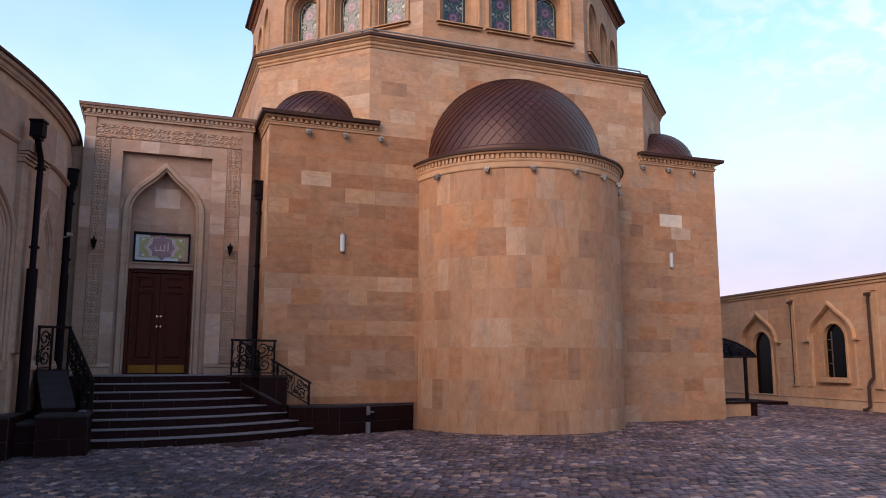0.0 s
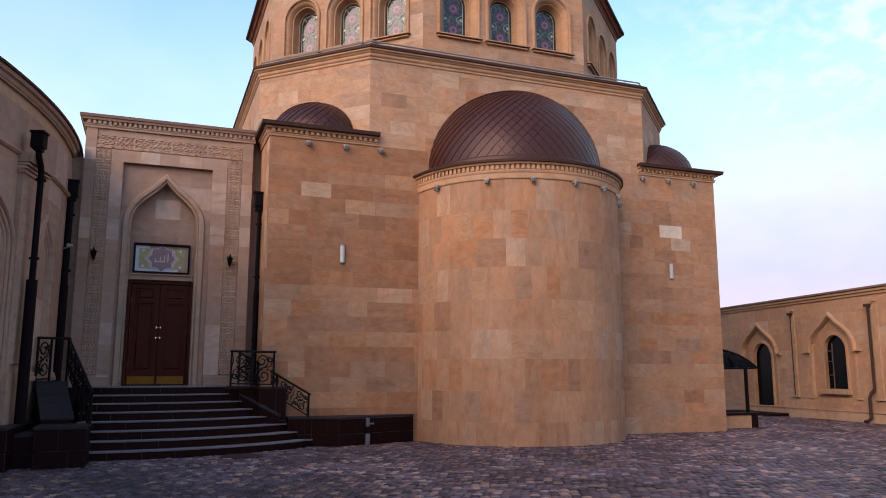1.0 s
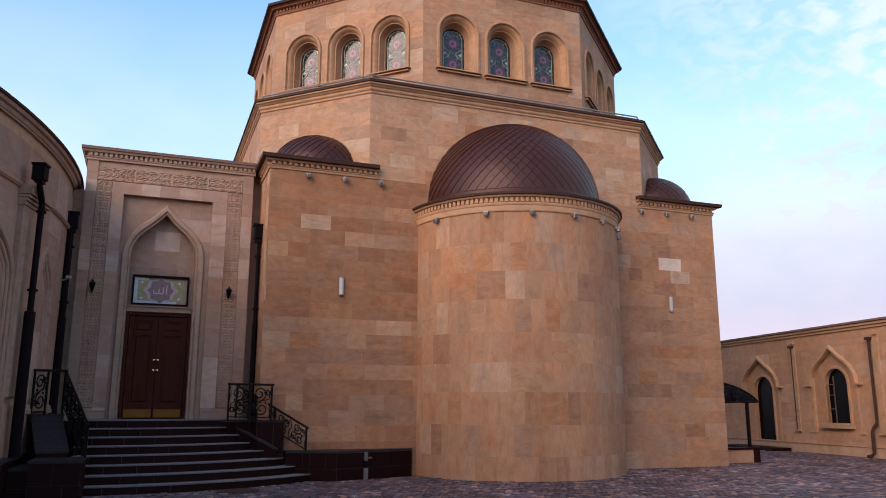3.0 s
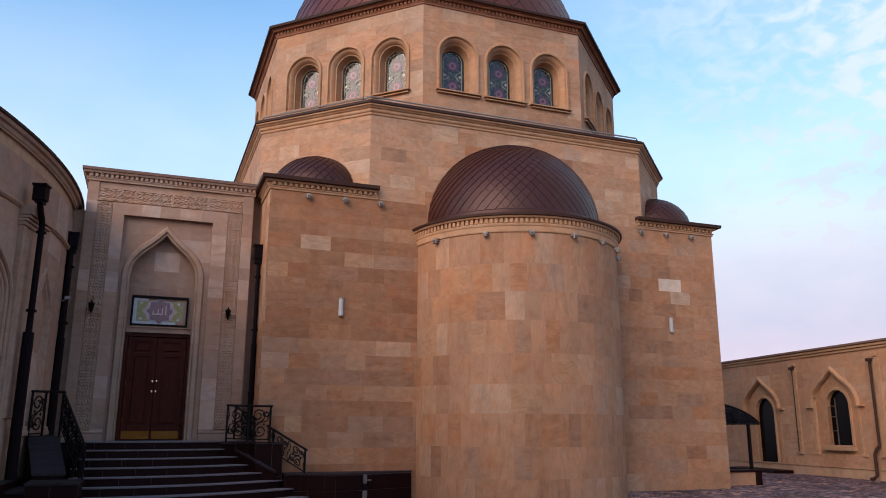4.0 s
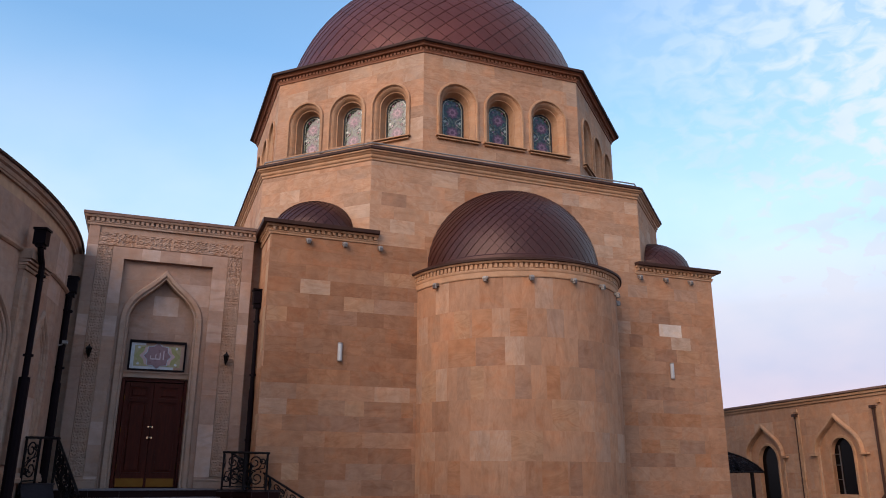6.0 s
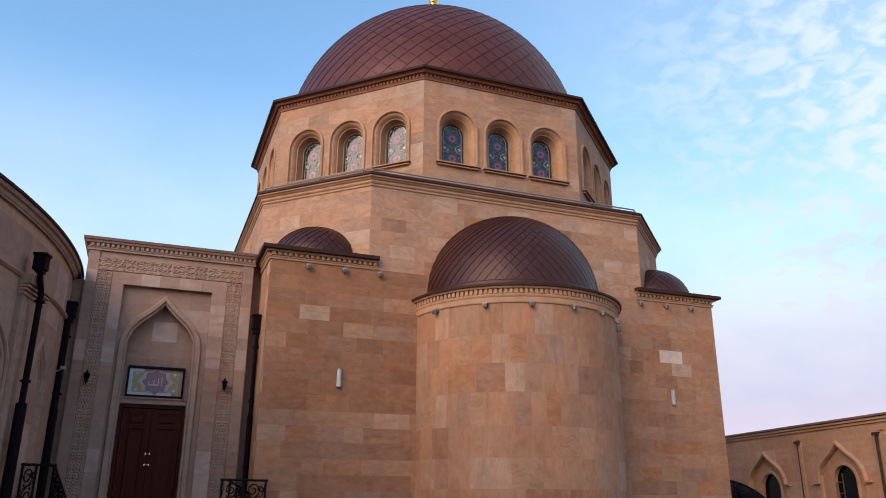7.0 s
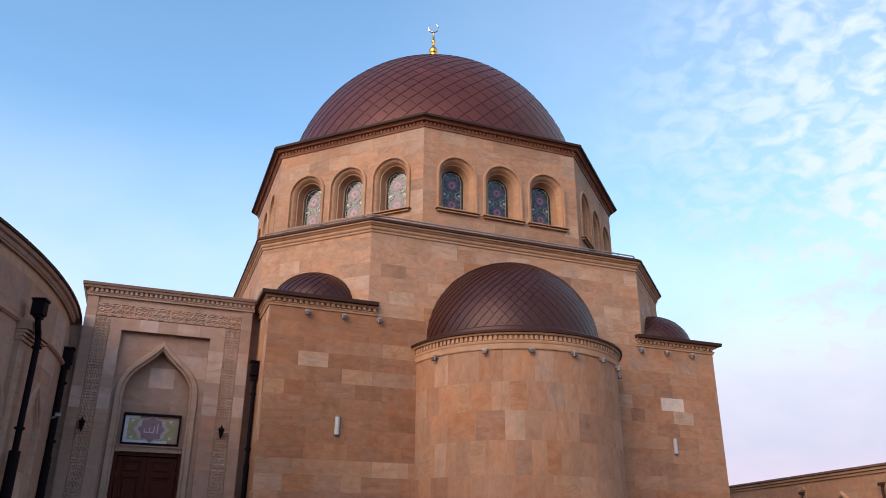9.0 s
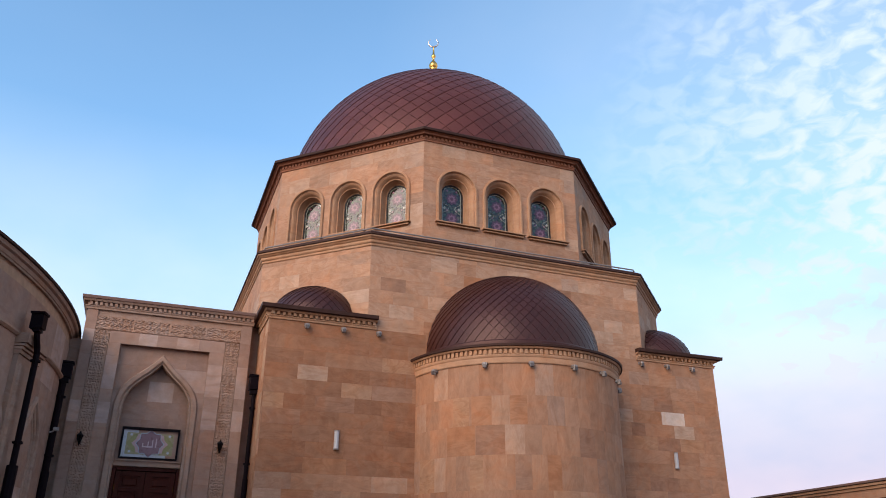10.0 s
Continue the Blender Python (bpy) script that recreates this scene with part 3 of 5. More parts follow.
def drum_window(F, hole, parent):
    c, w, z0, zs, _ = hole
    bm = bmesh.new()
    arch_loft(bm, F, c, zs, z0 - 0.08, [(0.66, -0.05), (0.66, 0.03), (0.645, 0.055), (0.595, 0.06), (0.58, 0.045), (0.575, 0.0), (0.555, -0.02), (0.53, -0.03), (0.50, -0.06), (0.47, -0.11),
                                        (0.45, -0.16), (0.425, -0.165), (0.42, -0.20), (0.40, -0.30), (0.385, -0.40), (0.36, -0.405), (0.355, -0.52)])
    win = part("window", bm, SAND_TRIM, parent, "round-headed window with leaded coloured glass")
    part("pane", solid(F, c - 0.40, c + 0.40, z0 - 0.04, zs + 0.40, GLASS_O - 0.09, GLASS_O), STAINED, win, "green and grey leaded glass")
    bm = bmesh.new()
    ring_strip(bm, F, c, zs, z0, 0.325, 0.36, GLASS_O - 0.005, GLASS_O + 0.03)
    solid(F, c - 0.35, c + 0.35, z0 - 0.02, z0 + 0.03, GLASS_O, GLASS_O + 0.03, bm=bm)
    part("glazing_frame", bm, LEAD, win)
    bm = bmesh.new()
    ring_strip(bm, F, c, zs, z0 + 0.03, 0.285, 0.308, GLASS_O - 0.005, GLASS_O + 0.012)
    part("glass_border", bm, PINK, win)
    for q in (z0 + 0.30, z0 + 0.96):
        n = 48
        part("rosette", disc(F, c, q, [0.185 + 0.022 * math.cos(8 * 2 * math.pi * i / n) for i in range(n)], GLASS_O + 0.006), ROSE, win)
        part("rosette_ring", disc(F, c, q, [0.115 + 0.018 * math.cos(8 * 2 * math.pi * i / n) for i in range(n)], GLASS_O + 0.010), MAUVE, win)
        part("rosette_heart", disc(F, c, q, [0.055] * 12, GLASS_O + 0.014), ROSE, win)
        for sx in (-1, 1):
            part("quarry", disc(F, c + sx * 0.24, q + 0.33, [0.06, 0.035] * 4, GLASS_O + 0.008), PINK, win)
            part("quarry", disc(F, c + sx * 0.15, q + 0.26, [0.045, 0.028] * 4, GLASS_O + 0.008), MAUVE, win)
    for q in (z0 + 0.63,):
        for sx in (-1, 1):
            bm = bmesh.new()
            rope(bm, [F(c + sx * 0.27, q - 0.16, GLASS_O + 0.006), F(c + sx * 0.13, q - 0.07, GLASS_O + 0.006), F(c + sx * 0.10, q, GLASS_O + 0.006), F(c + sx * 0.13, q + 0.07, GLASS_O + 0.006), F(c + sx * 0.27, q + 0.16, GLASS_O + 0.006)], 0.010, 5)
            part("lead_line", bm, PINK, win)
    bm = bmesh.new()
    solid(F, c - 0.70, c + 0.70, z0 - 0.135, z0 - 0.075, -0.48, 0.14, inset=0.014, bm=bm)
    solid(F, c - 0.65, c + 0.65, z0 - 0.20, z0 - 0.137, -0.02, 0.09, inset=0.014, bm=bm)
    part("sill", bm, SAND_TRIM, win)


DRUM_ZS = courses(10.1, 13.78, 0.36, 0.46, rng)
DRUM_FACES = []
for k in range(8):
    F = Flat(DRUM[k - 1], DRUM[k])
    DRUM_FACES.append(F)
    seen = k in (0, 1, 2, 7, 6)
    bm = solid(F, 0.2, F.w - 0.2, 10.1, 13.85, -0.56, -0.03, WIN_OUT if seen else ())
    solid(F, 0, 0.2, 10.1, 13.85, -0.42, -0.03, bm=bm)
    solid(F, F.w - 0.2, F.w, 10.1, 13.85, -0.42, -0.03, bm=bm)
    w = part("wall", bm, MORTAR, mosque)
    if seen:
        for h in WIN:
            drum_window(F, h, mosque)
    DRUM_FACES[-1].wall = w

DRUM_STONE = [(-0.03, 13.74), (0.03, 13.74), (0.04, 13.785), (0.06, 13.805), (0.06, 13.82), (0.015, 13.825), (0.015, 13.91), (0.14, 13.92), (0.16, 13.965), (0.22, 13.985), (-0.03, 13.985)]
DRUM_CAP = [(-0.03, 13.985), (0.26, 13.985), (0.285, 13.995), (0.295, 14.06), (0.28, 14.08), (-0.5, 14.18)]
bm = bmesh.new()
sweep(bm, DRUM_STONE, DRUM, True)
drum_cornice = part("cornice", bm, RED_TRIM, mosque, "stone cornice with small dentils")
bm = bmesh.new()
sweep(bm, DRUM_CAP, DRUM, True)
part("eave", bm, BROWN, drum_cornice, "dark brown metal eave")
bm = bmesh.new()
for F in DRUM_FACES:
    dentils(bm, F, 13.827, 13.913, 0.0, 0.07, 0.075, 0.05)
tagged(part("dentil_band", bm, RED_TRIM, drum_cornice), kind="stuff")


def copper(name, k, gloss=0.22):
    """Brown patinated copper sheet; every shingle a little different."""
    m, nt, bs = shader(name)
    oi = nt.nodes.new("ShaderNodeObjectInfo")
    gi = nt.nodes.new("ShaderNodeNewGeometry")
    ad = nt.nodes.new("ShaderNodeMath"); ad.operation = "ADD"
    nt.links.new(oi.outputs["Random"], ad.inputs[0]); nt.links.new(gi.outputs["Random Per Island"], ad.inputs[1])
    fr = nt.nodes.new("ShaderNodeMath"); fr.operation = "FRACT"
    nt.links.new(ad.outputs[0], fr.inputs[0])
    base = ramp(nt, fr.outputs[0], [(0, (0.116, 0.036, 0.026)), (0.4, (0.132, 0.042, 0.030)), (0.75, (0.124, 0.039, 0.028)), (1, (0.146, 0.047, 0.034))])
    v = coords(nt, shift=False)
    n1 = noise_tex(nt, 1.1, 5, v, 0.6)
    n2 = noise_tex(nt, 14, 4, v, 0.6)
    c = blend(nt, "MULTIPLY", 0.5, base, ramp(nt, n1, [(0.3, (0.7, 0.68, 0.7)), (0.65, (1.1, 1.05, 1.05))]))
    c = blend(nt, "MULTIPLY", 0.4, c, ramp(nt, n2, [(0.3, (0.75, 0.75, 0.78)), (0.7, (1.1, 1.1, 1.1))]))
    c = blend(nt, "MULTIPLY", 1.0, c, k)
    # dusty scuffs left by rain
    dust = nt.nodes.new("ShaderNodeMapRange")
    dust.inputs[1].default_value, dust.inputs[2].default_value, dust.inputs[4].default_value = 0.60, 0.70, 0.30
    nt.links.new(noise_tex(nt, 3.4, 6, v, 0.7, 1.8), dust.inputs[0])
    c = blend(nt, "MIX", dust.outputs[0], c, (0.13, 0.085, 0.075))
    nt.links.new(c, bs.inputs["Base Color"])
    bs.inputs["Metallic"].default_value = 0.25
    bs.inputs["Specular IOR Level"].default_value = gloss
    r = nt.nodes.new("ShaderNodeMapRange")
    r.inputs[3].default_value, r.inputs[4].default_value = 0.34, 0.50
    nt.links.new(n2, r.inputs[0]); nt.links.new(r.outputs[0], bs.inputs["Roughness"])
    bump(nt, bs, n1, 0.15, 0.03)
    return m


COPPER = copper("brown_copper", (0.84, 0.78, 0.82), 0.3)
COPPER_DULL = copper("weathered_copper", (0.43, 0.45, 0.50), 0.33)


def dome(name, centre, rad, high, n, rows, a0, a1, parent, label, limit=300, top=0.985, near=None, mat=None):
    """A dome of lozenge shingles over a plain shell. a0..a1: the turn that it covers."""
    cx, cy, cz = centre
    bm = bmesh.new()
    prof = [((rad - 0.012) * math.cos(q), (high - 0.012) * math.sin(q)) for q in [math.pi / 2 * i / 24 for i in range(25)]]
    prof[-1] = (0.01, prof[-1][1])
    lathe(bm, prof, centre, 64, a0, a1)
    mat = mat or COPPER_DULL
    shell = part(name, bm, mat, parent, label, smooth=True)
    # rows of half height; the longitude step stays, the height shrinks towards the top
    lats = [0.0]
    step = math.pi / 2 / rows
    for i in range(rows):
        lats.append(lats[-1] + step * (1.25 - 0.5 * i / rows))
    lats = [q * (math.pi / 2 * top) / lats[-1] for q in lats]
    da = 2 * math.pi / n

    def at(a, q, o):
        return Vector((cx + (rad + o) * math.cos(q) * math.cos(a), cy + (rad + o) * math.cos(q) * math.sin(a), cz + (high + o) * math.sin(q)))

    tiles = []
    for i in range(-1, rows - 1):
        for j in range(n):
            a = a0 + (j + 0.5 * (i % 2)) * da
            if a - da / 2 < a0 - 1e-4 - (0.3 * da if a1 - a0 < 6 else 0) or a + da / 2 > a1 + (1e-4 + 0.3 * da if a1 - a0 < 6 else da):
                continue
            q0, q1, q2 = (lats[i] if i >= 0 else 0.0), lats[i + 1], lats[i + 2]
            tiles.append((a, q0, q1, q2))
    if near:
        tiles.sort(key=lambda t: (at(t[0], t[2], 0) - Vector(near)).length)
    rest = bmesh.new()
    for i, (a, q0, q1, q2) in enumerate(tiles):
        bm = bmesh.new() if i < limit else rest
        g = max(0.003, 0.0011 * rad) / rad
        gx = g / max(0.12, math.cos(q1))
        ctr = [(a, q0 + g), (a + da / 2 - gx, q1), (a, q2 - g), (a - da / 2 + gx, q1)]
        lift = (0.023, 0.016, 0.003, 0.009)
        fr = [bm.verts.new(at(x, y, o)) for (x, y), o in zip(ctr, lift)]
        md = bm.verts.new(at(a, q1, 0.0125))
        bk = [bm.verts.new(at(x, y, -0.03)) for x, y in ctr]
        for u in range(4):
            w = (u + 1) % 4
            bm.faces.new((fr[u], fr[w], md))
            bm.faces.new((bk[u], bk[w], fr[w], fr[u]))
        if i < limit:
            part("shingle", bm, mat, shell)
    if rest.verts:
        tagged(part("shingles", rest, mat, shell), kind="stuff")
    else:
        rest.free()
    return shell


# apse
APSE_R, APSE_Y = 2.86, 0.28
apse_f = Round((0, APSE_Y), APSE_R, math.pi + 0.0, 2 * math.pi)
apse_wall = part("apse_wall", solid(apse_f, 0, apse_f.w, 0, 6.7, -0.4, -0.03, bend=0.25), MORTAR, mosque)
ARC = [(APSE_R * math.cos(t), APSE_Y + APSE_R * math.sin(t)) for t in [math.pi + math.pi * i / 48 for i in range(49)]]
bm = bmesh.new()
sweep(bm, [(-0.02, 6.31), (0.025, 6.31), (0.035, 6.335), (0.035, 6.45), (0.05, 6.47), (0.06, 6.505), (0.06, 6.53), (0.012, 6.535), (0.012, 6.655), (0.10, 6.66), (0.13, 6.71), (-0.02, 6.71)], ARC)
ac = part("cornice", bm, SAND_TRIM, mosque, "curved stone cornice with small dentils")
bm = bmesh.new()
sweep(bm, [(-0.02, 6.705), (0.145, 6.705), (0.165, 6.712), (0.17, 6.765), (0.13, 6.78), (-0.1, 6.80)], ARC)
part("cap", bm, BROWN, ac, "brown metal cap")
dentils(None, apse_f, 6.535, 6.655, 0.0, 0.07, 0.070, 0.050, parent=ac, mat=SAND_TRIM)
bm = bmesh.new()
lathe(bm, [(APSE_R + 0.09, 6.785), (2.0, 6.85)], (0, APSE_Y, 0), 48, math.pi, 2 * math.pi)
part("apse_roof_edge", bm, COPPER_DULL, mosque, smooth=False)
bm = bmesh.new()
lathe(bm, [(2.49, 6.78), (2.49, 6.90), (2.475, 6.93), (2.38, 6.95)], (-0.17, 0.0, 0), 64, math.pi, 2 * math.pi)
part("dome_kerb", bm, COPPER_DULL, mosque, smooth=False)
dome("apse_dome", (-0.17, 0.0, 6.93), 2.42, 2.39, 58, 30, math.pi, 2 * math.pi, mosque, "dark brown half dome of lozenge shingles", near=(-9, -18, 2))
for sx in (-1, 1):
    t = math.atan2(-1, sx)
    dome("corner_dome", (-5.33 if sx < 0 else 5.45, 1.28, 7.79), 1.22, 1.03, 34, 15, t - math.pi / 2, t + math.pi / 2, mosque, "small dark brown dome of lozenge shingles")
main_dome = dome("dome", (0, MID, 14.1), 5.6, 5.90, 56, 37, 0, 2 * math.pi, mosque, "large dark brown dome of lozenge shingles", 300, near=(-9, -18, 2), mat=COPPER)

# finial: gilt ball, spindle and open crescent
bm = bmesh.new()
lathe(bm, [(0.45, -0.25), (0.30, 0.10), (0.16, 0.5), (0.10, 0.9), (0.09, 1.14), (0.14, 1.20), (0.12, 1.24), (0.15, 1.29), (0.185, 1.38), (0.175, 1.48), (0.12, 1.58), (0.055, 1.64), (0.045, 1.80), (0.09, 1.86), (0.09, 1.94), (0.045, 1.99), (0.035, 2.25), (0.02, 2.40)], (-0.07, MID, 20.0), 20)
fin = part("finial", bm, GOLD, mosque, "gilt finial with a crescent", smooth=True)
bm = bmesh.new()
cr = Vector((-0.09, MID, 22.60))
dirx = Vector((math.cos(radians(-20)), math.sin(radians(-20)), 0))
pts = []
for i in range(25):
    t = radians(-90 - 145 + 290 * i / 24)
    pts.append((cr + dirx * (0.21 * math.cos(t)) + Vector((0, 0, 0.21 * math.sin(t))), 0.010 + 0.026 * math.cos((i - 12) / 12 * 1.45)))
rings = []
for i, (p, r) in enumerate(pts):
    tg = (pts[min(i + 1, 24)][0] - pts[max(i - 1, 0)][0]).normalized()
    q = tg.to_track_quat("Z", "Y").to_matrix()
    rings.append([bm.verts.new(p + q @ Vector((r * math.cos(k * math.pi / 4), r * math.sin(k * math.pi / 4), 0))) for k in range(8)])
for a, b in zip(rings, rings[1:]):
    for k in range(8):
        bm.faces.new((a[k], a[(k + 1) % 8], b[(k + 1) % 8], b[k]))
part("crescent", bm, SILVER, fin, smooth=True)

# ---- portal block ----


def keel_strip(bm, F, c, zs, z0, w0, h0, w1, h1, o0, o1, n=14):
    """A moulding that follows a keel arch: up one jamb, over the point and down the other."""
    xs = [1, 0.99, 0.97, 0.94, 0.88, 0.79, 0.65, 0.5, 0.35, 0.2, 0.1]
    way = [(-1, None)] + [(-x, keel(x)) for x in xs] + [(0, 1.0)] + [(x, keel(x)) for x in xs[::-1]] + [(1, None)]
    secs = []
    for x, k in way:
        row = []
        for f, o in ((0, o0), (0, o1 - (o1 - o0) * 0.3), (0.2, o1), (0.75, o1), (1, o1 - (o1 - o0) * 0.5), (1, o0)):
            w, h = w0 + (w1 - w0) * f, h0 + (h1 - h0) * f
            row.append(bm.verts.new(F(c + x * w, z0 if k is None else zs + h * k, o)))
        secs.append(row)
    for a, b in zip(secs, secs[1:]):
        for k in range(len(a) - 1):
            bm.faces.new((a[k], b[k], b[k + 1], a[k + 1]))
    bm.faces.new(secs[0][::-1])
    bm.faces.new(secs[-1])


PV = 1.3
portal = empty("entrance_portal", "tall pale stone entrance portal with carved bands and pointed niche", "portal")
pf = Flat((-11.05, PV), (-A, PV))        # s = x + 11.05
NICHE = (2.01, 0.82, 1.2, 5.24, 1.20)
R0, R1, RZ = 0.98, 3.09, 6.78
PE = pf.w - 0.24                         # the portal stops short of the mosque, a narrow slot between them
bm = solid(pf, 0.1, R0, 0, 7.66, -0.5, -0.03)
solid(pf, R1, PE, 0, 7.66, -0.5, -0.03, bm=bm)
solid(pf, PE, pf.w, 0, 7.66, -0.5, -0.36, bm=bm)
solid(pf, R0, R1, RZ, 7.66, -0.5, -0.03, bm=bm)
portal_wall = part("wall", bm, PORTAL_TRIM, portal)
recess = part("recess_panel", solid(pf, R0, R1, 1.2, RZ, -0.5, -0.17, [NICHE]), PORTAL_TRIM, portal)
niche_back = part("niche_back", solid(pf, R0, R1, 3.9, RZ, -0.62, -0.45), PORTAL_TRIM, portal)
bm = bmesh.new()
keel_strip(bm, pf, 2.01, 5.24, 1.36, 0.82, 1.20, 0.98, 1.39, -0.2, -0.08)
keel_strip(bm, pf, 2.01, 5.24, 1.36, 0.76, 1.13, 0.83, 1.21, -0.36, -0.13)
part("niche_moulding", bm, PORTAL_TRIM, portal, "keel-arched moulding")
bm = bmesh.new()
steps_of_lintel = [(1.25, 2.77, 3.93, 4.08, -0.46, -0.33), (1.22, 2.80, 4.05, 4.09, -0.46, -0.29)]
for s0, s1, z0, z1, o0, o1 in steps_of_lintel:
    solid(pf, s0, s1, z0, z1, o0, o1, inset=0.006, bm=bm)
part("lintel", bm, PORTAL_TRIM, portal)
side = Flat((-10.95, PV + 6), (-10.95, PV))
part("wall", solid(side, 0, side.w - 0.035, 0, 7.66, -0.4, 0), PORTAL_TRIM, portal)
bm = bmesh.new()
bm.faces.new([bm.verts.new(p) for p in ((-10.95, PV, 7.84), (-A, PV, 7.84), (-A, PV + 6, 7.84), (-10.95, PV + 6, 7.84))])
part("roof", bm, BROWN, portal)
ppath = [(-10.95, PV + 3), (-10.95, PV), (-A - 0.2, PV)]
bm = bmesh.new()
sweep(bm, [(o, z + 0.12) for o, z in BOX_STONE], ppath)
pc = part("cornice", bm, PORTAL_TRIM, portal, "moulded stone cornice with small dentils")
# The cap is darker than the cornice stone: its shadow is painted in.
bm = bmesh.new()
sweep(bm, [(-0.02, 7.81), (0.14, 7.81), (0.155, 7.82), (0.16, 7.89), (-0.1, 7.90)], ppath)
part("cap", bm, PINK_BROWN, pc, "cap slab, shadow painted as darker brown")
dentils(None, pf, 7.665, 7.758, 0.0, 0.075, 0.066, 0.048, 0.1, pf.w - 0.2, pc, PORTAL_TRIM)


def carved(s0, s1, z0, z1, panels):
    """A band of leafy scrollwork cut deep into the stone, in panels with plain seams between them."""
    bm = bmesh.new()
    ns, nz = round((s1 - s0) / 0.0125), round((z1 - z0) / 0.0125)
    upright = z1 - z0 > s1 - s0
    lo, hi = (z0, z1) if upright else (s0, s1)
    wide = (s1 - s0) if upright else (z1 - z0)
    run = (hi - lo) / panels
    ka, kb = (46, 52) if upright else (30, 54)
    grid = []
    for j in range(nz + 1):
        row = []
        for i in range(ns + 1):
            s, z = s0 + (s1 - s0) * i / ns, z0 + (z1 - z0) * j / nz
            u = ((s - s0) if upright else (z - z0)) / wide * 2 - 1
            p = ((z if upright else s) - lo) % run
            q = abs(u) * wide / 2
            f = math.sin(kb * q + 1.5 * math.sin(ka * p)) * math.sin(ka * p + 1.4 * math.cos(kb * q + 0.8)) + 0.5 * math.sin(1.7 * kb * q + 2 * math.sin(ka * p)) * math.sin(1.8 * ka * p + 0.6)
            h = 0.5 + 0.5 * math.tanh(3.5 * f)
            if abs(u) > 0.90:
                h = 1.0
            rim = min(i, ns - i, j, nz - j)
            o = -0.03 if rim == 0 else 0.004 if min(p, run - p) < 0.02 else -0.018 + 0.025 * h
            row.append(bm.verts.new(pf(s, z, o)))
        grid.append(row)
    for a, b in zip(grid, grid[1:]):
        for i in range(ns):
            bm.faces.new((a[i], a[i + 1], b[i + 1], b[i]))
    part("carved_band", bm, PORTAL_TRIM, portal, "band of carved scrollwork")


carved(0.35, 0.70, 1.62, 7.08, 7)
carved(3.45, 3.81, 1.62, 7.08, 7)
carved(0.35, 3.81, 7.085, 7.42, 4)


def wood():
    m, nt, bs = shader("varnished_wood")
    v = coords(nt, (9, 9, 0.7), shift=True)
    n1 = noise_tex(nt, 3.0, 5, v, 0.6, 1.2)
    c = ramp(nt, n1, [(0.3, (0.034, 0.0048, 0.0022)), (0.55, (0.058, 0.0082, 0.0034)), (0.75, (0.082, 0.013, 0.005))])
    nt.links.new(c, bs.inputs["Base Color"])
    bs.inputs["Roughness"].default_value = 0.5
    bs.inputs["Specular IOR Level"].default_value = 0.12
    bump(nt, bs, n1, 0.15, 0.004)
    return m


WOOD = wood()
POLISHED = plain("polished_brass", (0.75, 0.52, 0.30), 0.2, 1.0, 0.1)
door = empty("door_1", "closed double door of dark red-brown panelled wood with brass plates", "door", kind="structure")
D0, D1, DZ = 1.25, 2.78, 3.93
part("backing", solid(pf, 1.1, 2.95, 1.2, 4.0, -0.62, -0.535), BLACK_PIPE, door)
bm = bmesh.new()
for s0, s1, z0, z1 in ((D0, D0 + 0.09, 1.36, DZ), (D1 - 0.09, D1, 1.36, DZ), (D0 + 0.09, D1 - 0.09, DZ - 0.09, DZ)):
    solid(pf, s0, s1, z0, z1, -0.55, -0.40, inset=0.01, bm=bm)
part("door_frame", bm, WOOD, door)
for k in (0, 1):
    a = D0 + 0.09 + k * 0.677
    b = a + 0.673
    leaf = part("door_leaf", solid(pf, a, b, 1.37, DZ - 0.09, -0.53, -0.48), WOOD, door)
    bm = bmesh.new()
    for s0, s1, z0, z1 in ((a, a + 0.12, 1.37, 3.84), (b - 0.12, b, 1.37, 3.84), (a + 0.12, b - 0.12, 3.72, 3.84), (a + 0.12, b - 0.12, 3.36, 3.46), (a + 0.12, b - 0.12, 1.37, 1.72)):
        solid(pf, s0, s1, z0, z1, -0.48, -0.445, inset=0.008, bm=bm)
    part("stile_and_rail", bm, WOOD, leaf)
    for z0, z1 in ((1.76, 3.32), (3.50, 3.68)):
        part("panel", solid(pf, a + 0.17, b - 0.17, z0, z1, -0.48, -0.455, inset=0.02), WOOD, leaf)
    part("kick_plate", solid(pf, a + 0.03, b - 0.03, 1.39, 1.58, -0.445, -0.44), BRASS, leaf, "brass kick plate")
    h = b - 0.045 if k == 0 else a + 0.045
    sg = -1 if k == 0 else 1
    for z in (2.77, 2.52):
        bm = bmesh.new()
        bar(bm, pf(h, z, -0.445), pf(h, z, -0.38), 0.014)
        bar(bm, pf(h - 0.01 * sg, z, -0.385), pf(h - 0.09 * sg, z, -0.385), 0.009)
        solid(pf, h - 0.014, h + 0.014, z - 0.022, z + 0.022, -0.445, -0.437, bm=bm)
        part("door_handle", bm, POLISHED, leaf, "brass lever handle")
    for z in (3.45, 2.7, 1.85):
        hx = a + 0.012 if k == 0 else b - 0.012
        bm = bmesh.new()
        bar(bm, pf(hx, z - 0.06, -0.436), pf(hx, z + 0.06, -0.436), 0.012)
        part("hinge", bm, BRASS, leaf)

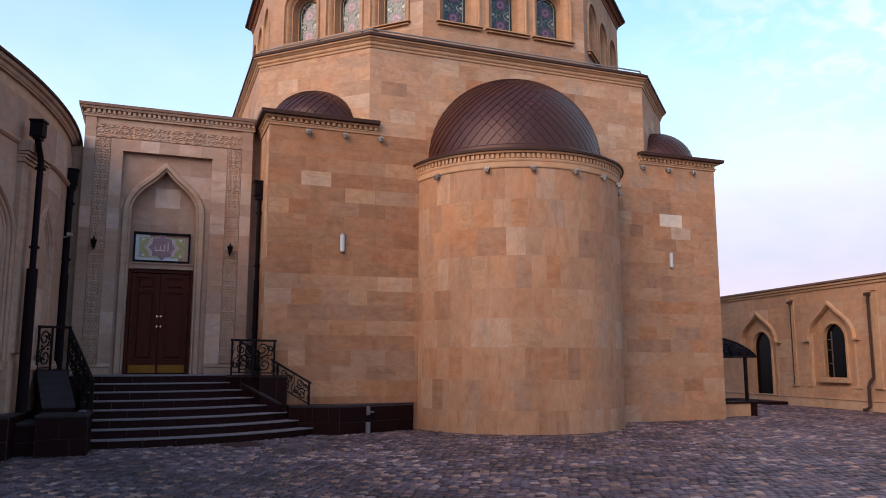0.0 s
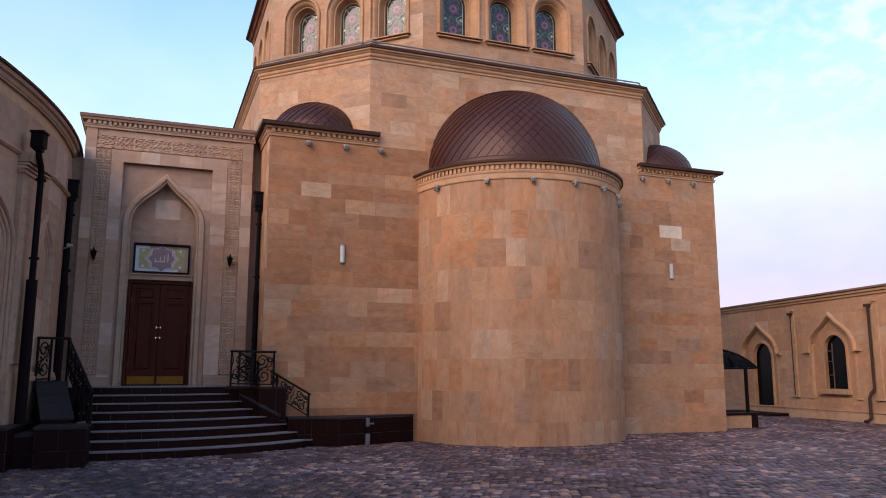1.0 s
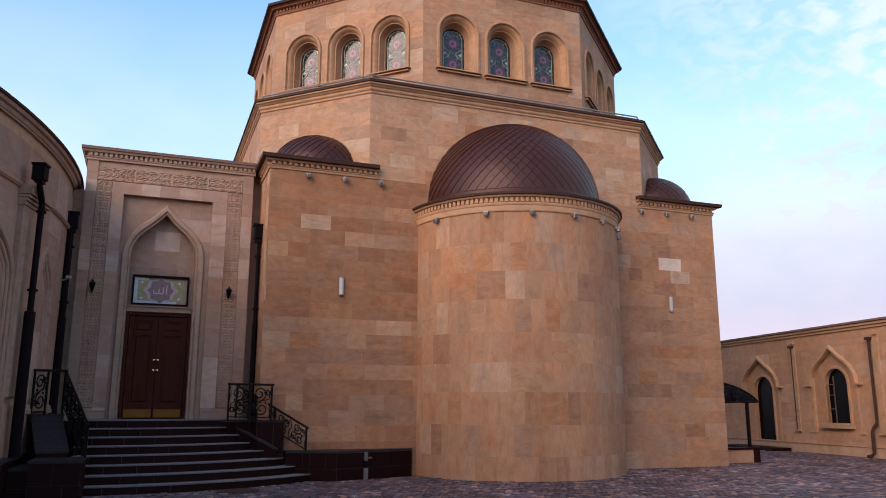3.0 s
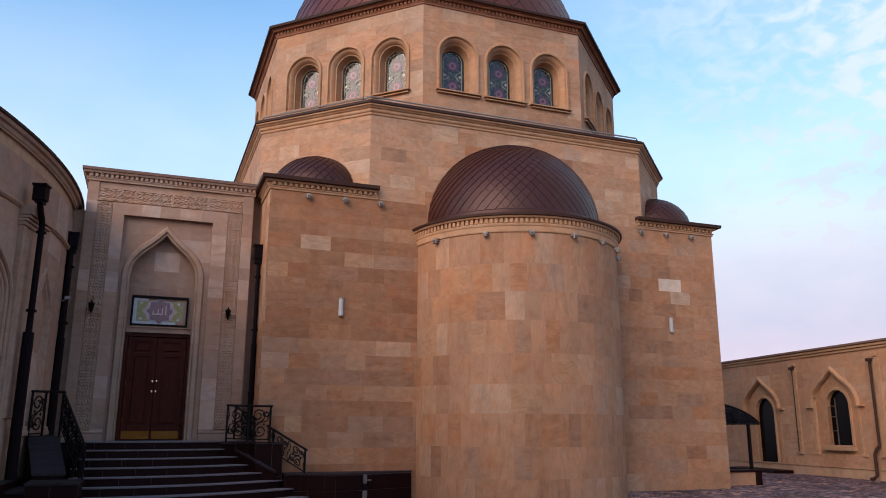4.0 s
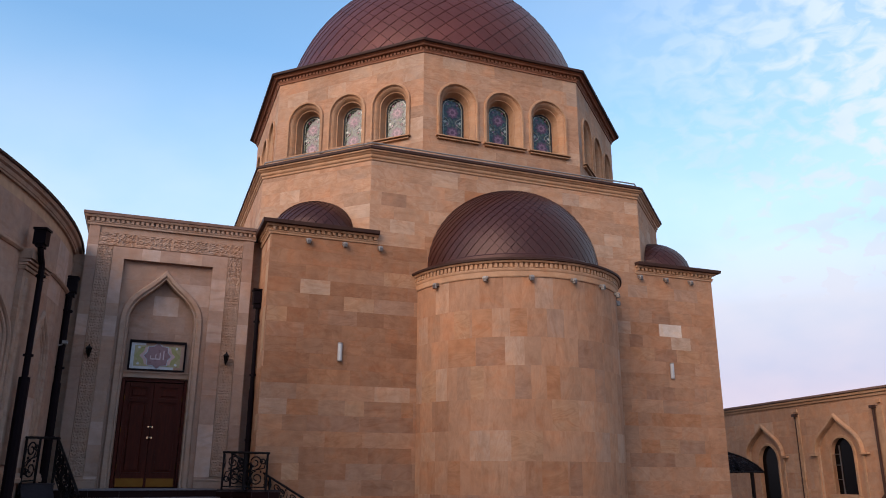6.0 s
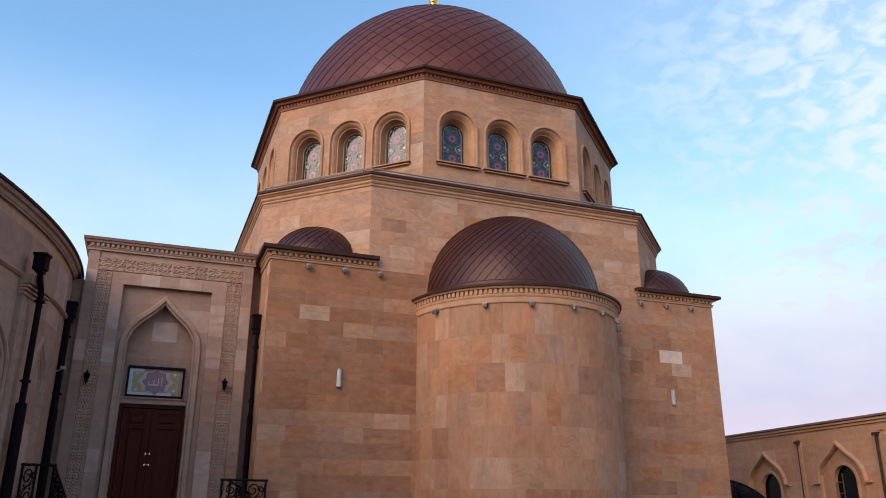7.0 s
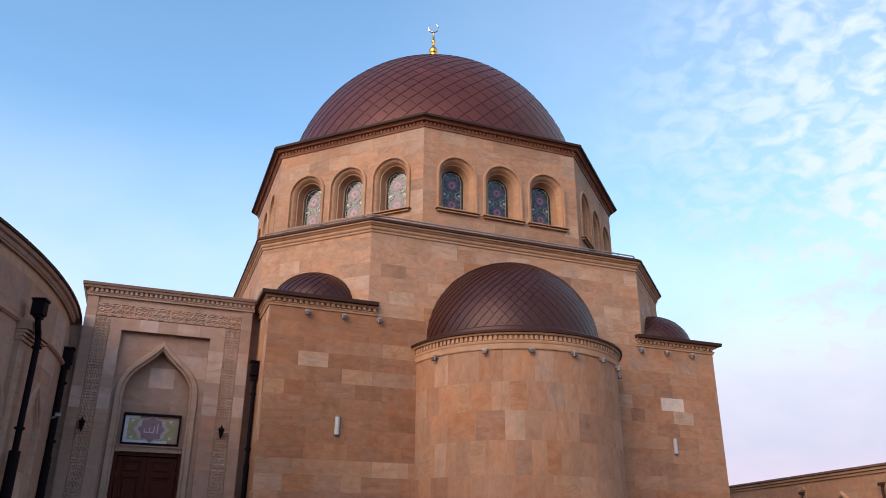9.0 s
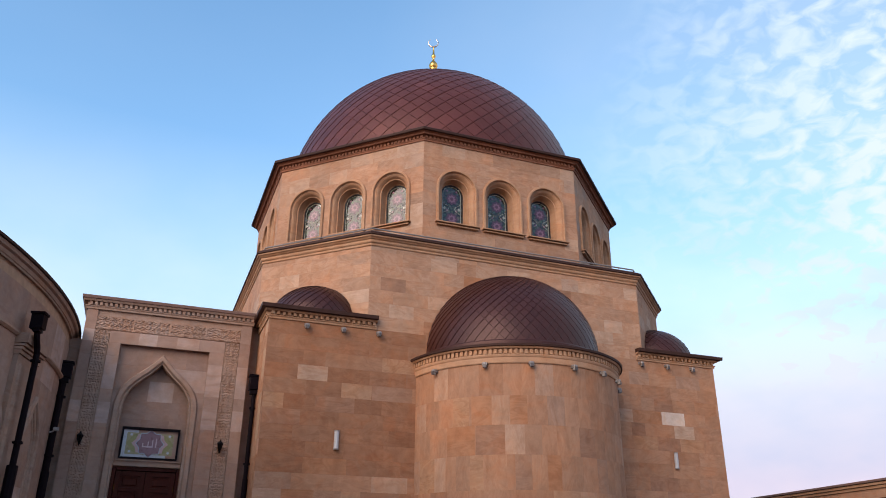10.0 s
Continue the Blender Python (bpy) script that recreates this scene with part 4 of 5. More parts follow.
# tiled name panel over the door
sign = empty("tile_panel", "framed tile panel with a purple star on yellow-green ground", "wall panel")
SG0, SG1, SZ0, SZ1 = 1.35, 2.65, 4.13, 4.84
T_WHITE = plain("tile_white", (0.42, 0.44, 0.48), 0.3, 0, 0.2, 15)
T_GREEN = plain("tile_yellow_green", (0.27, 0.235, 0.115), 0.3, 0, 0.3, 12)
T_LEAF = plain("tile_olive", (0.22, 0.21, 0.065), 0.3, 0, 0.3, 12)
T_PINK = plain("tile_pink_line", (0.40, 0.26, 0.26), 0.3, 0, 0.2, 12)
T_STAR = plain("tile_purple", (0.17, 0.085, 0.105), 0.3, 0, 0.3, 12)
T_SCRIPT = plain("tile_script", (0.42, 0.33, 0.36), 0.3, 0, 0.2, 12)
T_BLUE = plain("tile_pale_blue", (0.28, 0.36, 0.42), 0.3, 0, 0.2, 12)
bm = bmesh.new()
for s0, s1, z0, z1 in ((SG0 - 0.02, SG1 + 0.02, SZ1 - 0.04, SZ1 + 0.025), (SG0 - 0.02, SG1 + 0.02, SZ0 - 0.015, SZ0 + 0.03), (SG0 - 0.02, SG0 + 0.03, SZ0 + 0.03, SZ1 - 0.04), (SG1 - 0.03, SG1 + 0.02, SZ0 + 0.03, SZ1 - 0.04)):
    solid(pf, s0, s1, z0, z1, -0.45, -0.37, inset=0.004, bm=bm)
part("frame", bm, BLACK_PIPE, sign, "dark frame")
part("border", solid(pf, SG0 + 0.03, SG1 - 0.03, SZ0 + 0.03, SZ1 - 0.04, -0.45, -0.42), T_WHITE, sign)
part("field", solid(pf, SG0 + 0.11, SG1 - 0.11, SZ0 + 0.095, SZ1 - 0.105, -0.42, -0.415), T_GREEN, sign)
sm, zm = (SG0 + SG1) / 2, (SZ0 + SZ1) / 2


def flat_shape(pts, o, mat, name, parent, label=""):
    bm = bmesh.new()
    f = [bm.verts.new(pf(s, z, o)) for s, z in pts]
    b = [bm.verts.new(pf(s, z, o - 0.006)) for s, z in pts]
    bm.faces.new(f)
    for i in range(len(f)):
        bm.faces.new((f[i], b[i], b[(i + 1) % len(f)], f[(i + 1) % len(f)]))
    return part(name, bm, mat, parent, label)


def star(r, k):
    return [(sm + (r if i % 2 == 0 else r * k) * math.cos(math.pi * i / 8), zm + (r if i % 2 == 0 else r * k) * math.sin(math.pi * i / 8)) for i in range(16)]


for sx in (-1, 1):
    flat_shape([(sm + sx * 0.54, zm), (sm + sx * 0.38, zm + 0.20), (sm + sx * 0.22, zm + 0.22), (sm + sx * 0.22, zm - 0.22), (sm + sx * 0.38, zm - 0.20)][::sx], -0.409, T_LEAF, "leaf_field", sign)
    for sz in (-1, 1):
        flat_shape([(sm + sx * 0.44 + 0.035 * math.cos(t), zm + sz * 0.2 + 0.03 * math.sin(t)) for t in [math.pi / 3 * i for i in range(6)]], -0.405, T_WHITE, "corner_flower", sign)
flat_shape([(sm + 1.22 * (x - sm), zm + 0.86 * (z - zm)) for x, z in star(0.345, 0.84)], -0.4055, T_PINK, "star_outline", sign)
flat_shape(star(0.335, 0.80), -0.402, T_BLUE, "star_edge", sign)
flat_shape(star(0.315, 0.80), -0.398, T_STAR, "star", sign)
for s0, s1, z0, z1 in ((-0.17, -0.05, -0.09, -0.06), (-0.05, -0.025, -0.09, 0.05), (-0.025, 0.05, -0.09, -0.06), (0.05, 0.075, -0.09, 0.09), (0.13, 0.155, -0.09, 0.13), (-0.17, -0.145, -0.09, 0.01)):
    flat_shape([(sm + s0, zm + z0), (sm + s1, zm + z0), (sm + s1, zm + z1), (sm + s0, zm + z1)], -0.391, T_SCRIPT, "script_bar", sign)

# ---- ground ----
SETT_BED = plain("sett_joint_sand", (0.060, 0.048, 0.052), 0.95, 0, 0.5, 3)
bm = bmesh.new()
G = 1200
bm.faces.new([bm.verts.new(p) for p in ((-G, -G, -0.012), (G, -G, -0.012), (G, G, -0.012), (-G, G, -0.012))])
ground = tagged(part("ground", bm, SETT_BED), "courtyard ground of dark sand between granite setts", "ground", kind="structure")

# ---- wing with the rounded front ----
wing = empty("curved_wing", "wing with a rounded front of pale stone and pointed blind arches", "building wing")
WR, WC, W0 = 16.3, (-27.5, 1.3), -1.3
wf = Round(WC, WR, W0, 0.06)
wo = -W0 * WR                      # s = wo + arc length from the portal corner
wing_wall = part("wall", solid(wf, 0, wf.w, 0, 6.9, -0.5, -0.03, bend=0.5), MORTAR, wing)
WARC = [(WC[0] + WR * math.cos(t), WC[1] + WR * math.sin(t)) for t in [W0 + (0.06 - W0) * i / 60 for i in range(61)]]
bm = bmesh.new()
sweep(bm, [(-0.03, 6.83), (0.025, 6.83), (0.03, 6.86), (0.05, 6.875), (0.07, 6.94), (0.12, 6.965), (0.14, 7.03), (-0.03, 7.03)], WARC)
wcorn = part("cornice", bm, PORTAL_TRIM, wing)
bm = bmesh.new()
sweep(bm, [(-0.03, 7.03), (0.155, 7.03), (0.175, 7.04), (0.175, 7.09), (-0.3, 7.12)], WARC)
part("cap", bm, BROWN, wcorn, "brown metal cap")
bm = bmesh.new()
sweep(bm, [(-0.03, 5.68), (0.03, 5.69), (0.07, 5.73), (0.07, 5.76), (-0.03, 5.79)], WARC)
part("string_course", bm, PORTAL_TRIM, wing)
bm = bmesh.new()
sweep(bm, [(-0.03, 1.5), (0.07, 1.5), (0.075, 1.58), (0.05, 1.60), (0.05, 1.64), (0.02, 1.68), (-0.03, 1.68)], WARC)
part("base_moulding", bm, PORTAL_TRIM, wing)
bm = bmesh.new()
bm.faces.new([bm.verts.new(p) for p in [(x, y, 6.95) for x, y in WARC] + [(-27.5, 1.9, 6.95)]])
part("roof", bm, BROWN, wing)
bm = bmesh.new()
box(bm, -11.7, -10.94, 1.5, 2.4, 0, 6.85)
part("return_wall", bm, PORTAL_TRIM, wing)
# blind arches
for c, w, zs, h in ((wo - 5.25, 1.15, 3.85, 1.25), (wo - 2.42, 0.60, 3.85, 0.92), (wo - 8.4, 1.15, 3.85, 1.25)):
    bm = bmesh.new()
    keel_strip(bm, wf, c, zs, 1.66, w, h, w + 0.10, h + 0.13, -0.03, 0.07)
    keel_strip(bm, wf, c, zs, 1.66, w - 0.14, h - 0.16, w - 0.05, h - 0.06, -0.03, 0.045)
    keel_strip(bm, wf, c, zs, 1.66, w - 0.27, h - 0.31, w - 0.20, h - 0.23, -0.03, 0.025)
    part("blind_arch", bm, PORTAL_TRIM, wing, "keel-arched moulding")
# pilaster with a moulded cap
s0, s1 = wo - 4.05, wo - 3.02
pil = part("pilaster", solid(wf, s0, s1, 1.66, 5.36, -0.02, 0.10), PORTAL_TRIM, wing)
part("raised_panel", solid(wf, s0 + 0.12, s1 - 0.12, 1.8, 5.22, 0.09, 0.14, inset=0.02), PORTAL_TRIM, pil)
for z0, z1, o in ((5.36, 5.44, 0.13), (5.44, 5.50, 0.16), (5.50, 5.56, 0.20), (5.56, 5.76, 0.24)):
    part("cap_course", solid(wf, s0 - o * 0.25, s1 + o * 0.25, z0, z1, -0.02, o, inset=0.008), PORTAL_TRIM, pil)
part("pilaster_base", solid(wf, s0 - 0.03, s1 + 0.03, 0, 1.66, -0.02, 0.14), PORTAL_TRIM, pil)


def rain_head(F, s, z, o, foot, bend=None, pipe=0.055, k=1.0, label="dark metal rain head and downpipe on a stone wall"):
    t = empty("downpipe", label, "downpipe")
    bm = bmesh.new()
    solid(F, s - 0.14 * k, s + 0.14 * k, z + 0.34 * (1 - k), z + 0.34, o - 0.12, o + 0.12 * k, inset=0.015, bm=bm)
    solid(F, s - 0.16 * k, s + 0.16 * k, z + 0.34, z + 0.38, o - 0.14, o + 0.14 * k, bm=bm)
    solid(F, s - 0.11 * k, s + 0.11 * k, z - 0.10 * (1 if k == 1 else 0), z + 0.34 * (1 - k), o - 0.09 * k * k, o + 0.09 * k * k, bm=bm)
    part("rain_head", bm, BLACK_PIPE, t)
    bm = bmesh.new()
    pts = [F(s, z, o)] + ([F(s + a, z + b, o) for a, b in bend] if bend else [])
    last = (s + bend[-1][0]) if bend else s
    rope(bm, pts + [F(last, z - 1.2, o), F(last, (z + foot) / 2, o)], pipe, 10)
    part("pipe", bm, BLACK_PIPE, t)
    bm = bmesh.new()
    bar(bm, F(last, (z + foot) / 2 + 0.1, o), F(last, foot, o), pipe * (1.25 if k == 1 else 1.7), 10)
    part("lower_pipe", bm, BLACK_PIPE, t)
    for q in (0.25, 0.6, 0.9):
        bm = bmesh.new()
        zz = foot + (z - foot) * q
        lathe(bm, [(pipe * 1.5, -0.02), (pipe * 1.6, -0.02), (pipe * 1.6, 0.02), (pipe * 1.5, 0.02)], F(last, zz, o), 12)
        part("bracket", bm, BLACK_PIPE, t)
    return t


rain_head(wf, wo - 3.98, 5.80, 0.31, 0.75, [(0.05, -0.12), (0.16, -0.26), (0.2, -0.38)], pipe=0.058, k=0.85)
corner_f = Flat((-11.05, 0.9), (-6.73, 0.9))
rain_head(corner_f, -0.08, 5.74, 0.0, 1.36, pipe=0.075)
rain_head(corner_f, 4.25, 5.82, -0.02, 1.36, pipe=0.052)
bm = bmesh.new()
bar(bm, corner_f(-0.06, 4.52, 0.07), corner_f(-0.30, 4.42, 0.1), 0.018)
bracket = tagged(new("camera_bracket"), "small grey bracket lamp clamped to a downpipe", "lamp")
arm = part("arm", bm, STEEL, bracket)
bm = bmesh.new()
soft_box(bm, -0.06, 0.06, -0.05, 0.05, -0.03, 0.05, 0.01, Matrix.Translation(corner_f(-0.02, 4.55, 0.1)))
part("head", bm, STEEL, bracket)

# ---- courtyard arcade ----
arcade = empty("arcade_wall", "low courtyard range of tan stone with pointed arches", "arcade")
ad = Vector((0.15, 0.989)).normalized()
a0 = Vector((13.75, 0.1))
af = Flat(a0 + ad * 22, a0 - ad * 40)          # s = 22 - distance from a0
AHOLES = [(22 - 7.12, 0.62, 0.12, 2.32, "round"), (22 - 2.78, 0.57, 1.12, 2.50, "round"), (22 + 1.52, 0.57, 1.12, 2.50, "round")]
NICHES = [(22 - 7.20, 1.12, 0.0, 2.50, 1.15), (22 - 2.84, 1.12, 0.8, 2.52, 1.25), (22 + 1.49, 1.12, 0.8, 2.52, 1.25)]
arc_wall = part("wall", solid(af, 0, af.w, 0, 4.5, -0.30, -0.03, NICHES), MORTAR, arcade)
bm = bmesh.new()
for h, q in zip(NICHES, AHOLES):
    solid(af, h[0] - 1.3, h[0] + 1.3, 0, 4.0, -0.5, -0.10, [q], bm=bm)
part("niche_wall", bm, RENDERED, arcade)
bm = bmesh.new()
solid(af, 0, af.w, 4.36, 4.46, -0.3, 0.05, inset=0.01, bm=bm)
solid(af, 0, af.w, 4.46, 4.56, -0.3, 0.10, inset=0.01, bm=bm)
part("cornice", bm, SAND_TRIM, arcade)
part("coping", solid(af, 0, af.w, 4.56, 4.65, -0.5, 0.15, inset=0.01), PINK_BROWN, arcade, "brown metal coping")
bm = solid(af, 0, af.w, 0, 0.33, -0.1, 0.04, inset=0.008)
solid(af, 0, af.w, 0.33, 0.38, -0.1, 0.065, inset=0.012, bm=bm)
part("base_course", bm, RENDERED, arcade)
bm = bmesh.new()
bm.faces.new([bm.verts.new(p) for p in (af(0, 4.55, -0.4), af(af.w, 4.55, -0.4), af(af.w, 4.55, -9), af(0, 4.55, -9))])
part("roof", bm, BROWN, arcade)
part("back_wall", solid(af, 0, af.w, 0, 4.5, -9.3, -9), RENDERED, arcade)
for h, q in zip(NICHES, AHOLES):
    c, w, z0, zs, hh = h
    bm = bmesh.new()
    keel_strip(bm, af, c, zs, zs - 0.02, w, hh, w + 0.14, hh + 0.16, -0.10, 0.12)
    for sx in (-1, 1):
        solid(af, c + sx * (w + 0.19) - 0.19, c + sx * (w + 0.19) + 0.19, zs - 0.08, zs, -0.03, 0.12, inset=0.01, bm=bm)
        solid(af, c + sx * (w + 0.06) - 0.05, c + sx * (w + 0.06) + 0.05, z0, zs - 0.08, -0.10, 0.03, bm=bm)
        solid(af, c + sx * (w + 0.12) - 0.16, c + sx * (w + 0.12) + 0.16, z0 - 0.04, z0 + 0.03, -0.10, 0.05, bm=bm)
    part("hood_mould", bm, SAND_TRIM, arcade, "pale pointed hood moulding")
    c, w, z0, zs, _ = q
    bm = bmesh.new()
    ring_strip(bm, af, c, zs, z0, w, w + 0.10, -0.2, -0.05)
    win = part("window" if z0 > 0.5 else "doorway", bm, SAND_TRIM, arcade)
    part("pane", solid(af, c - w - 0.05, c + w + 0.05, z0 - 0.02, zs + w + 0.05, -0.50, -0.22), DARK_GLASS, win, "dark glass")
    if z0 > 0.5:
        bm = bmesh.new()
        for s in (c - w * 0.5,):
            solid(af, s - 0.02, s + 0.02, z0, zs + 0.3, -0.22, -0.19, bm=bm)
        for z in (z0 + 0.5, z0 + 1.0, zs):
            solid(af, c - w, c - w * 0.5, z - 0.015, z + 0.015, -0.22, -0.19, bm=bm)
        part("glazing_bar", bm, BROWN_STEEL, win)
        bm = solid(af, c - 0.84, c + 0.72, 0.92, 1.10, -0.3, 0.10, inset=0.015)
        part("sill", bm, SAND_TRIM, win)
    else:
        part("threshold", solid(af, c - 1.6, c + 1.65, 0, 0.13, -0.3, 0.9, inset=0.01), GRANITE, win, "dark granite step")
bm = bmesh.new()
for s in (22 - 4.92, 22 - 0.6):
    solid(af, s - 0.14, s + 0.14, 0.82, 4.02, -0.03, 0.05, inset=0.01, bm=bm)
    solid(af, s - 0.19, s + 0.19, 0.76, 0.83, -0.03, 0.09, inset=0.01, bm=bm)
    solid(af, s - 0.10, s + 0.10, 4.10, 4.24, -0.03, 0.06, inset=0.01, bm=bm)
    part("strip_pilaster", bm, SAND_TRIM, arcade)
    bm = bmesh.new()
bm.free()
for s in (22 - 0.80, 22 - 4.92):
    t = empty("downpipe", "brown metal downpipe fixed to the courtyard wall", "downpipe")
    small = s < 18
    bm = bmesh.new()
    r = 0.02 if small else 0.045
    bar(bm, af(s, 3.98, 0.10), af(s, 1.1 if not small else 0.85, 0.10), r, 10)
    part("pipe", bm, BROWN, t)
    bm = bmesh.new()
    solid(af, s - 0.10, s + 0.10, 3.94, 4.04, 0.0, 0.18, bm=bm)
    part("gutter_outlet", bm, BROWN, t)
    if not small:
        bm = bmesh.new()
        rope(bm, [af(s, 1.15, 0.10), af(s - 0.1, 1.0, 0.16), af(s - 0.14, 0.85, 0.2), af(s - 0.14, 0.18, 0.2), af(s - 0.22, 0.08, 0.26), af(s - 0.34, 0.06, 0.3)], 0.055, 10)
        part("lower_pipe", bm, BROWN, t)

# canopy over a side stair
canopy = empty("canopy", "small dark barrel canopy on a steel post over a low wall", "canopy")
bm = bmesh.new()
arcp = []
for i in range(13):
    t = radians(90 - 62 * i / 12)
    arcp.append((6.75 + 2.42 * math.cos(t), 1.85 + 0.62 * (math.sin(t) - math.sin(radians(28))) / (1 - math.sin(radians(28)))))
for y0, y1 in ((1.0, 3.2),):
    lo = [[bm.verts.new((x, y, z - e)) for x, z in arcp] for e in (0.0, 0.03) for y in (y0, y1)]
    for i in range(12):
        bm.faces.new((lo[0][i], lo[0][i + 1], lo[1][i + 1], lo[1][i]))
        bm.faces.new((lo[2][i], lo[3][i], lo[3][i + 1], lo[2][i + 1]))
        bm.faces.new((lo[0][i], lo[2][i], lo[2][i + 1], lo[0][i + 1]))
    bm.faces.new((lo[0][12], lo[2][12], lo[3][12], lo[1][12]))
SMOKED = plain("smoked_sheet", (0.035, 0.033, 0.036), 0.25, 0, 0.2)
part("roof_sheet", bm, SMOKED, canopy, "smoked plastic sheet")
for y in (1.0, 2.1, 3.2):
    bm = bmesh.new()
    rope(bm, [(x, y, z) for x, z in arcp], 0.03, 6)
    bar(bm, (6.75, y, 1.83), (8.88, y, 1.83), 0.03, 6)
    part("rib", bm, IRON, canopy)
bm = bmesh.new()
box(bm, 8.43, 8.51, 1.0, 1.08, 0.44, 1.84)
part("post", bm, IRON, canopy)
low = empty("low_wall", "low stone parapet wall with a dark granite coping", "wall")
bm = bmesh.new()
soft_box(bm, 6.78, 8.43, 0.85, 1.15, 0, 0.40, 0.01)
part("body", bm, RENDERED, low)
bm = bmesh.new()
soft_box(bm, 6.76, 8.68, 0.80, 1.2, 0.40, 0.46, 0.01)
part("coping", bm, GRANITE, low)
bm = bmesh.new()
soft_box(bm, 8.43, 8.66, 0.82, 1.18, 0, 0.40, 0.01)
part("pier", bm, GRANITE, low)

# unseen plain wall, added beside the camera to shade the court's lower left
bm = bmesh.new()
box(bm, -14.2, -13.7, -28, -6.5, 0, 7.6)
unseen_wall = part("wall_court", bm, RENDERED)
tagged(unseen_wall, "unseen plain sandstone wall added to shade the court", "wall", kind="structure")

# ---- steps, cheeks and plinths ----
stairs = empty("front_steps", "eight rounded dark granite steps up to the portal", "steps")
SC, RISE = (-9.8, 4.2), 0.17
for i in range(8):
    r = 6.4 - 0.335 * i
    end = (-5.50, -5.80, -6.10, -6.38, -6.68, -6.92, -7.14, -7.3)[i]
    f = Round(SC, r, math.radians(264 - 0.5 * i), math.radians(270) + math.asin((end - SC[0]) / r))
    z = RISE * (i + 1)
    top = f.w
    part("core", solid(f, 0, top, max(0, z - RISE - 0.02), z - 0.03, -1.0, -0.012, bend=0.3), JOINT, stairs)
    s = -0.3 * (i % 2)
    while s < top - 0.05:
        e = min(top, s + 0.62)
        part("riser", solid(f, max(0, s) + 0.004, e - 0.004, max(0, z - RISE - 0.02), z - 0.032, -0.5, 0, bend=0.3), GRANITE, stairs, "dark polished riser")
        s = e
    s = 0.0
    while s < top - 0.05:
        e = min(top, s + 1.25)
        part("tread_slab", solid(f, s + 0.002, e - 0.002, z - 0.03, z, -1.0, 0.022, inset=0.005, bend=0.3), TREAD, stairs)
        s = e
landing = part("landing", solid(Flat((-11.1, 0.6), (-6.75, 0.6)), 0, 4.35, 0, 1.33, -1.3, 0), GRANITE, stairs)
part("landing_slab", solid(Flat((-11.1, 0.6), (-6.75, 0.6)), 0, 4.35, 1.33, 1.358, -1.3, 0.022, inset=0.005), TREAD, stairs)


def prism(bm, plan, z0, z1):
    """plan: corner points; z1 may be one height or one for each corner."""
    hs = z1 if isinstance(z1, (list, tuple)) else [z1] * len(plan)
    lo = [bm.verts.new((x, y, z0)) for x, y in plan]
    hi = [bm.verts.new((x, y, z)) for (x, y), z in zip(plan, hs)]
    bm.faces.new(lo[::-1])
    bm.faces.new(hi)
    n = len(plan)
    for i in range(n):
        bm.faces.new((lo[i], lo[(i + 1) % n], hi[(i + 1) % n], hi[i]))


def face_slabs(t, plan, z0, z1):
    """Polished slabs in two courses on the upright sides of a plinth."""
    for (x0, y0), (x1, y1) in zip(plan, plan[1:] + plan[:1]):
        F = Flat((x0, y0), (x1, y1))
        if F.w < 0.12:
            continue
        zm = z0 + (z1 - z0) * 0.44
        for za, zb, first in ((z0, zm, 0.55), (zm, z1, 0.38)):
            s, e = 0.0, min(F.w, first)
            while s < F.w - 0.02:
                if F.w - e < 0.15:
                    e = F.w
                part("slab", solid(F, s + 0.004, e - 0.004, za + 0.003, zb - 0.004, -0.002, 0.012, inset=0.002), GRANITE, t)
                s, e = e, min(F.w, e + 0.6)


def plinth(name, plan, top, label, z0=0.0):
    t = empty(name, label, "plinth")
    bm = bmesh.new()
    prism(bm, plan, z0, [h - 0.04 for h in top] if isinstance(top, list) else top - 0.04)
    part("body", bm, GRANITE if isinstance(top, list) else JOINT, t)
    if not isinstance(top, list):
        face_slabs(t, plan, z0, top - 0.045)
    bm = bmesh.new()
    c = (sum(x for x, y in plan) / len(plan), sum(y for x, y in plan) / len(plan))
    big = [(x + (0.025 if x > c[0] else -0.025), y + (0.025 if y > c[1] else -0.025)) for x, y in plan]
    lo = [h - 0.04 for h in top] if isinstance(top, list) else top - 0.04
    hs = top if isinstance(top, list) else [top] * len(plan)
    ls = lo if isinstance(lo, list) else [lo] * len(plan)
    a = [bm.verts.new((x, y, z)) for (x, y), z in zip(big, ls)]
    b = [bm.verts.new((x, y, z)) for (x, y), z in zip(big, hs)]
    if isinstance(top, list) and len(plan) == 4 and top[0] < top[2] and top[0] == top[1]:
        bm.free()
        A4, B4 = [Vector((x, y, z)) for (x, y), z in zip(big, ls)], [Vector((x, y, z)) for (x, y), z in zip(big, hs)]
        for i in range(5):
            k0, k1 = i / 5 + 0.003, (i + 1) / 5 - 0.003
            bm = bmesh.new()
            qs = [[bm.verts.new(p) for p in (Q[0].lerp(Q[3], k0), Q[1].lerp(Q[2], k0), Q[1].lerp(Q[2], k1), Q[0].lerp(Q[3], k1))] for Q in (A4, B4)]
            bm.faces.new(qs[0][::-1]); bm.faces.new(qs[1])
            for j in range(4):
                bm.faces.new((qs[0][j], qs[0][(j + 1) % 4], qs[1][(j + 1) % 4], qs[1][j]))
            part("coping", bm, COPING, t, "grey granite coping slab")
        return t
    bm.faces.new(a[::-1]); bm.faces.new(b)
    for i in range(len(a)):
        bm.faces.new((a[i], a[(i + 1) % len(a)], b[(i + 1) % len(a)], b[i]))
    part("coping", bm, COPING, t, "grey granite coping")
    return t


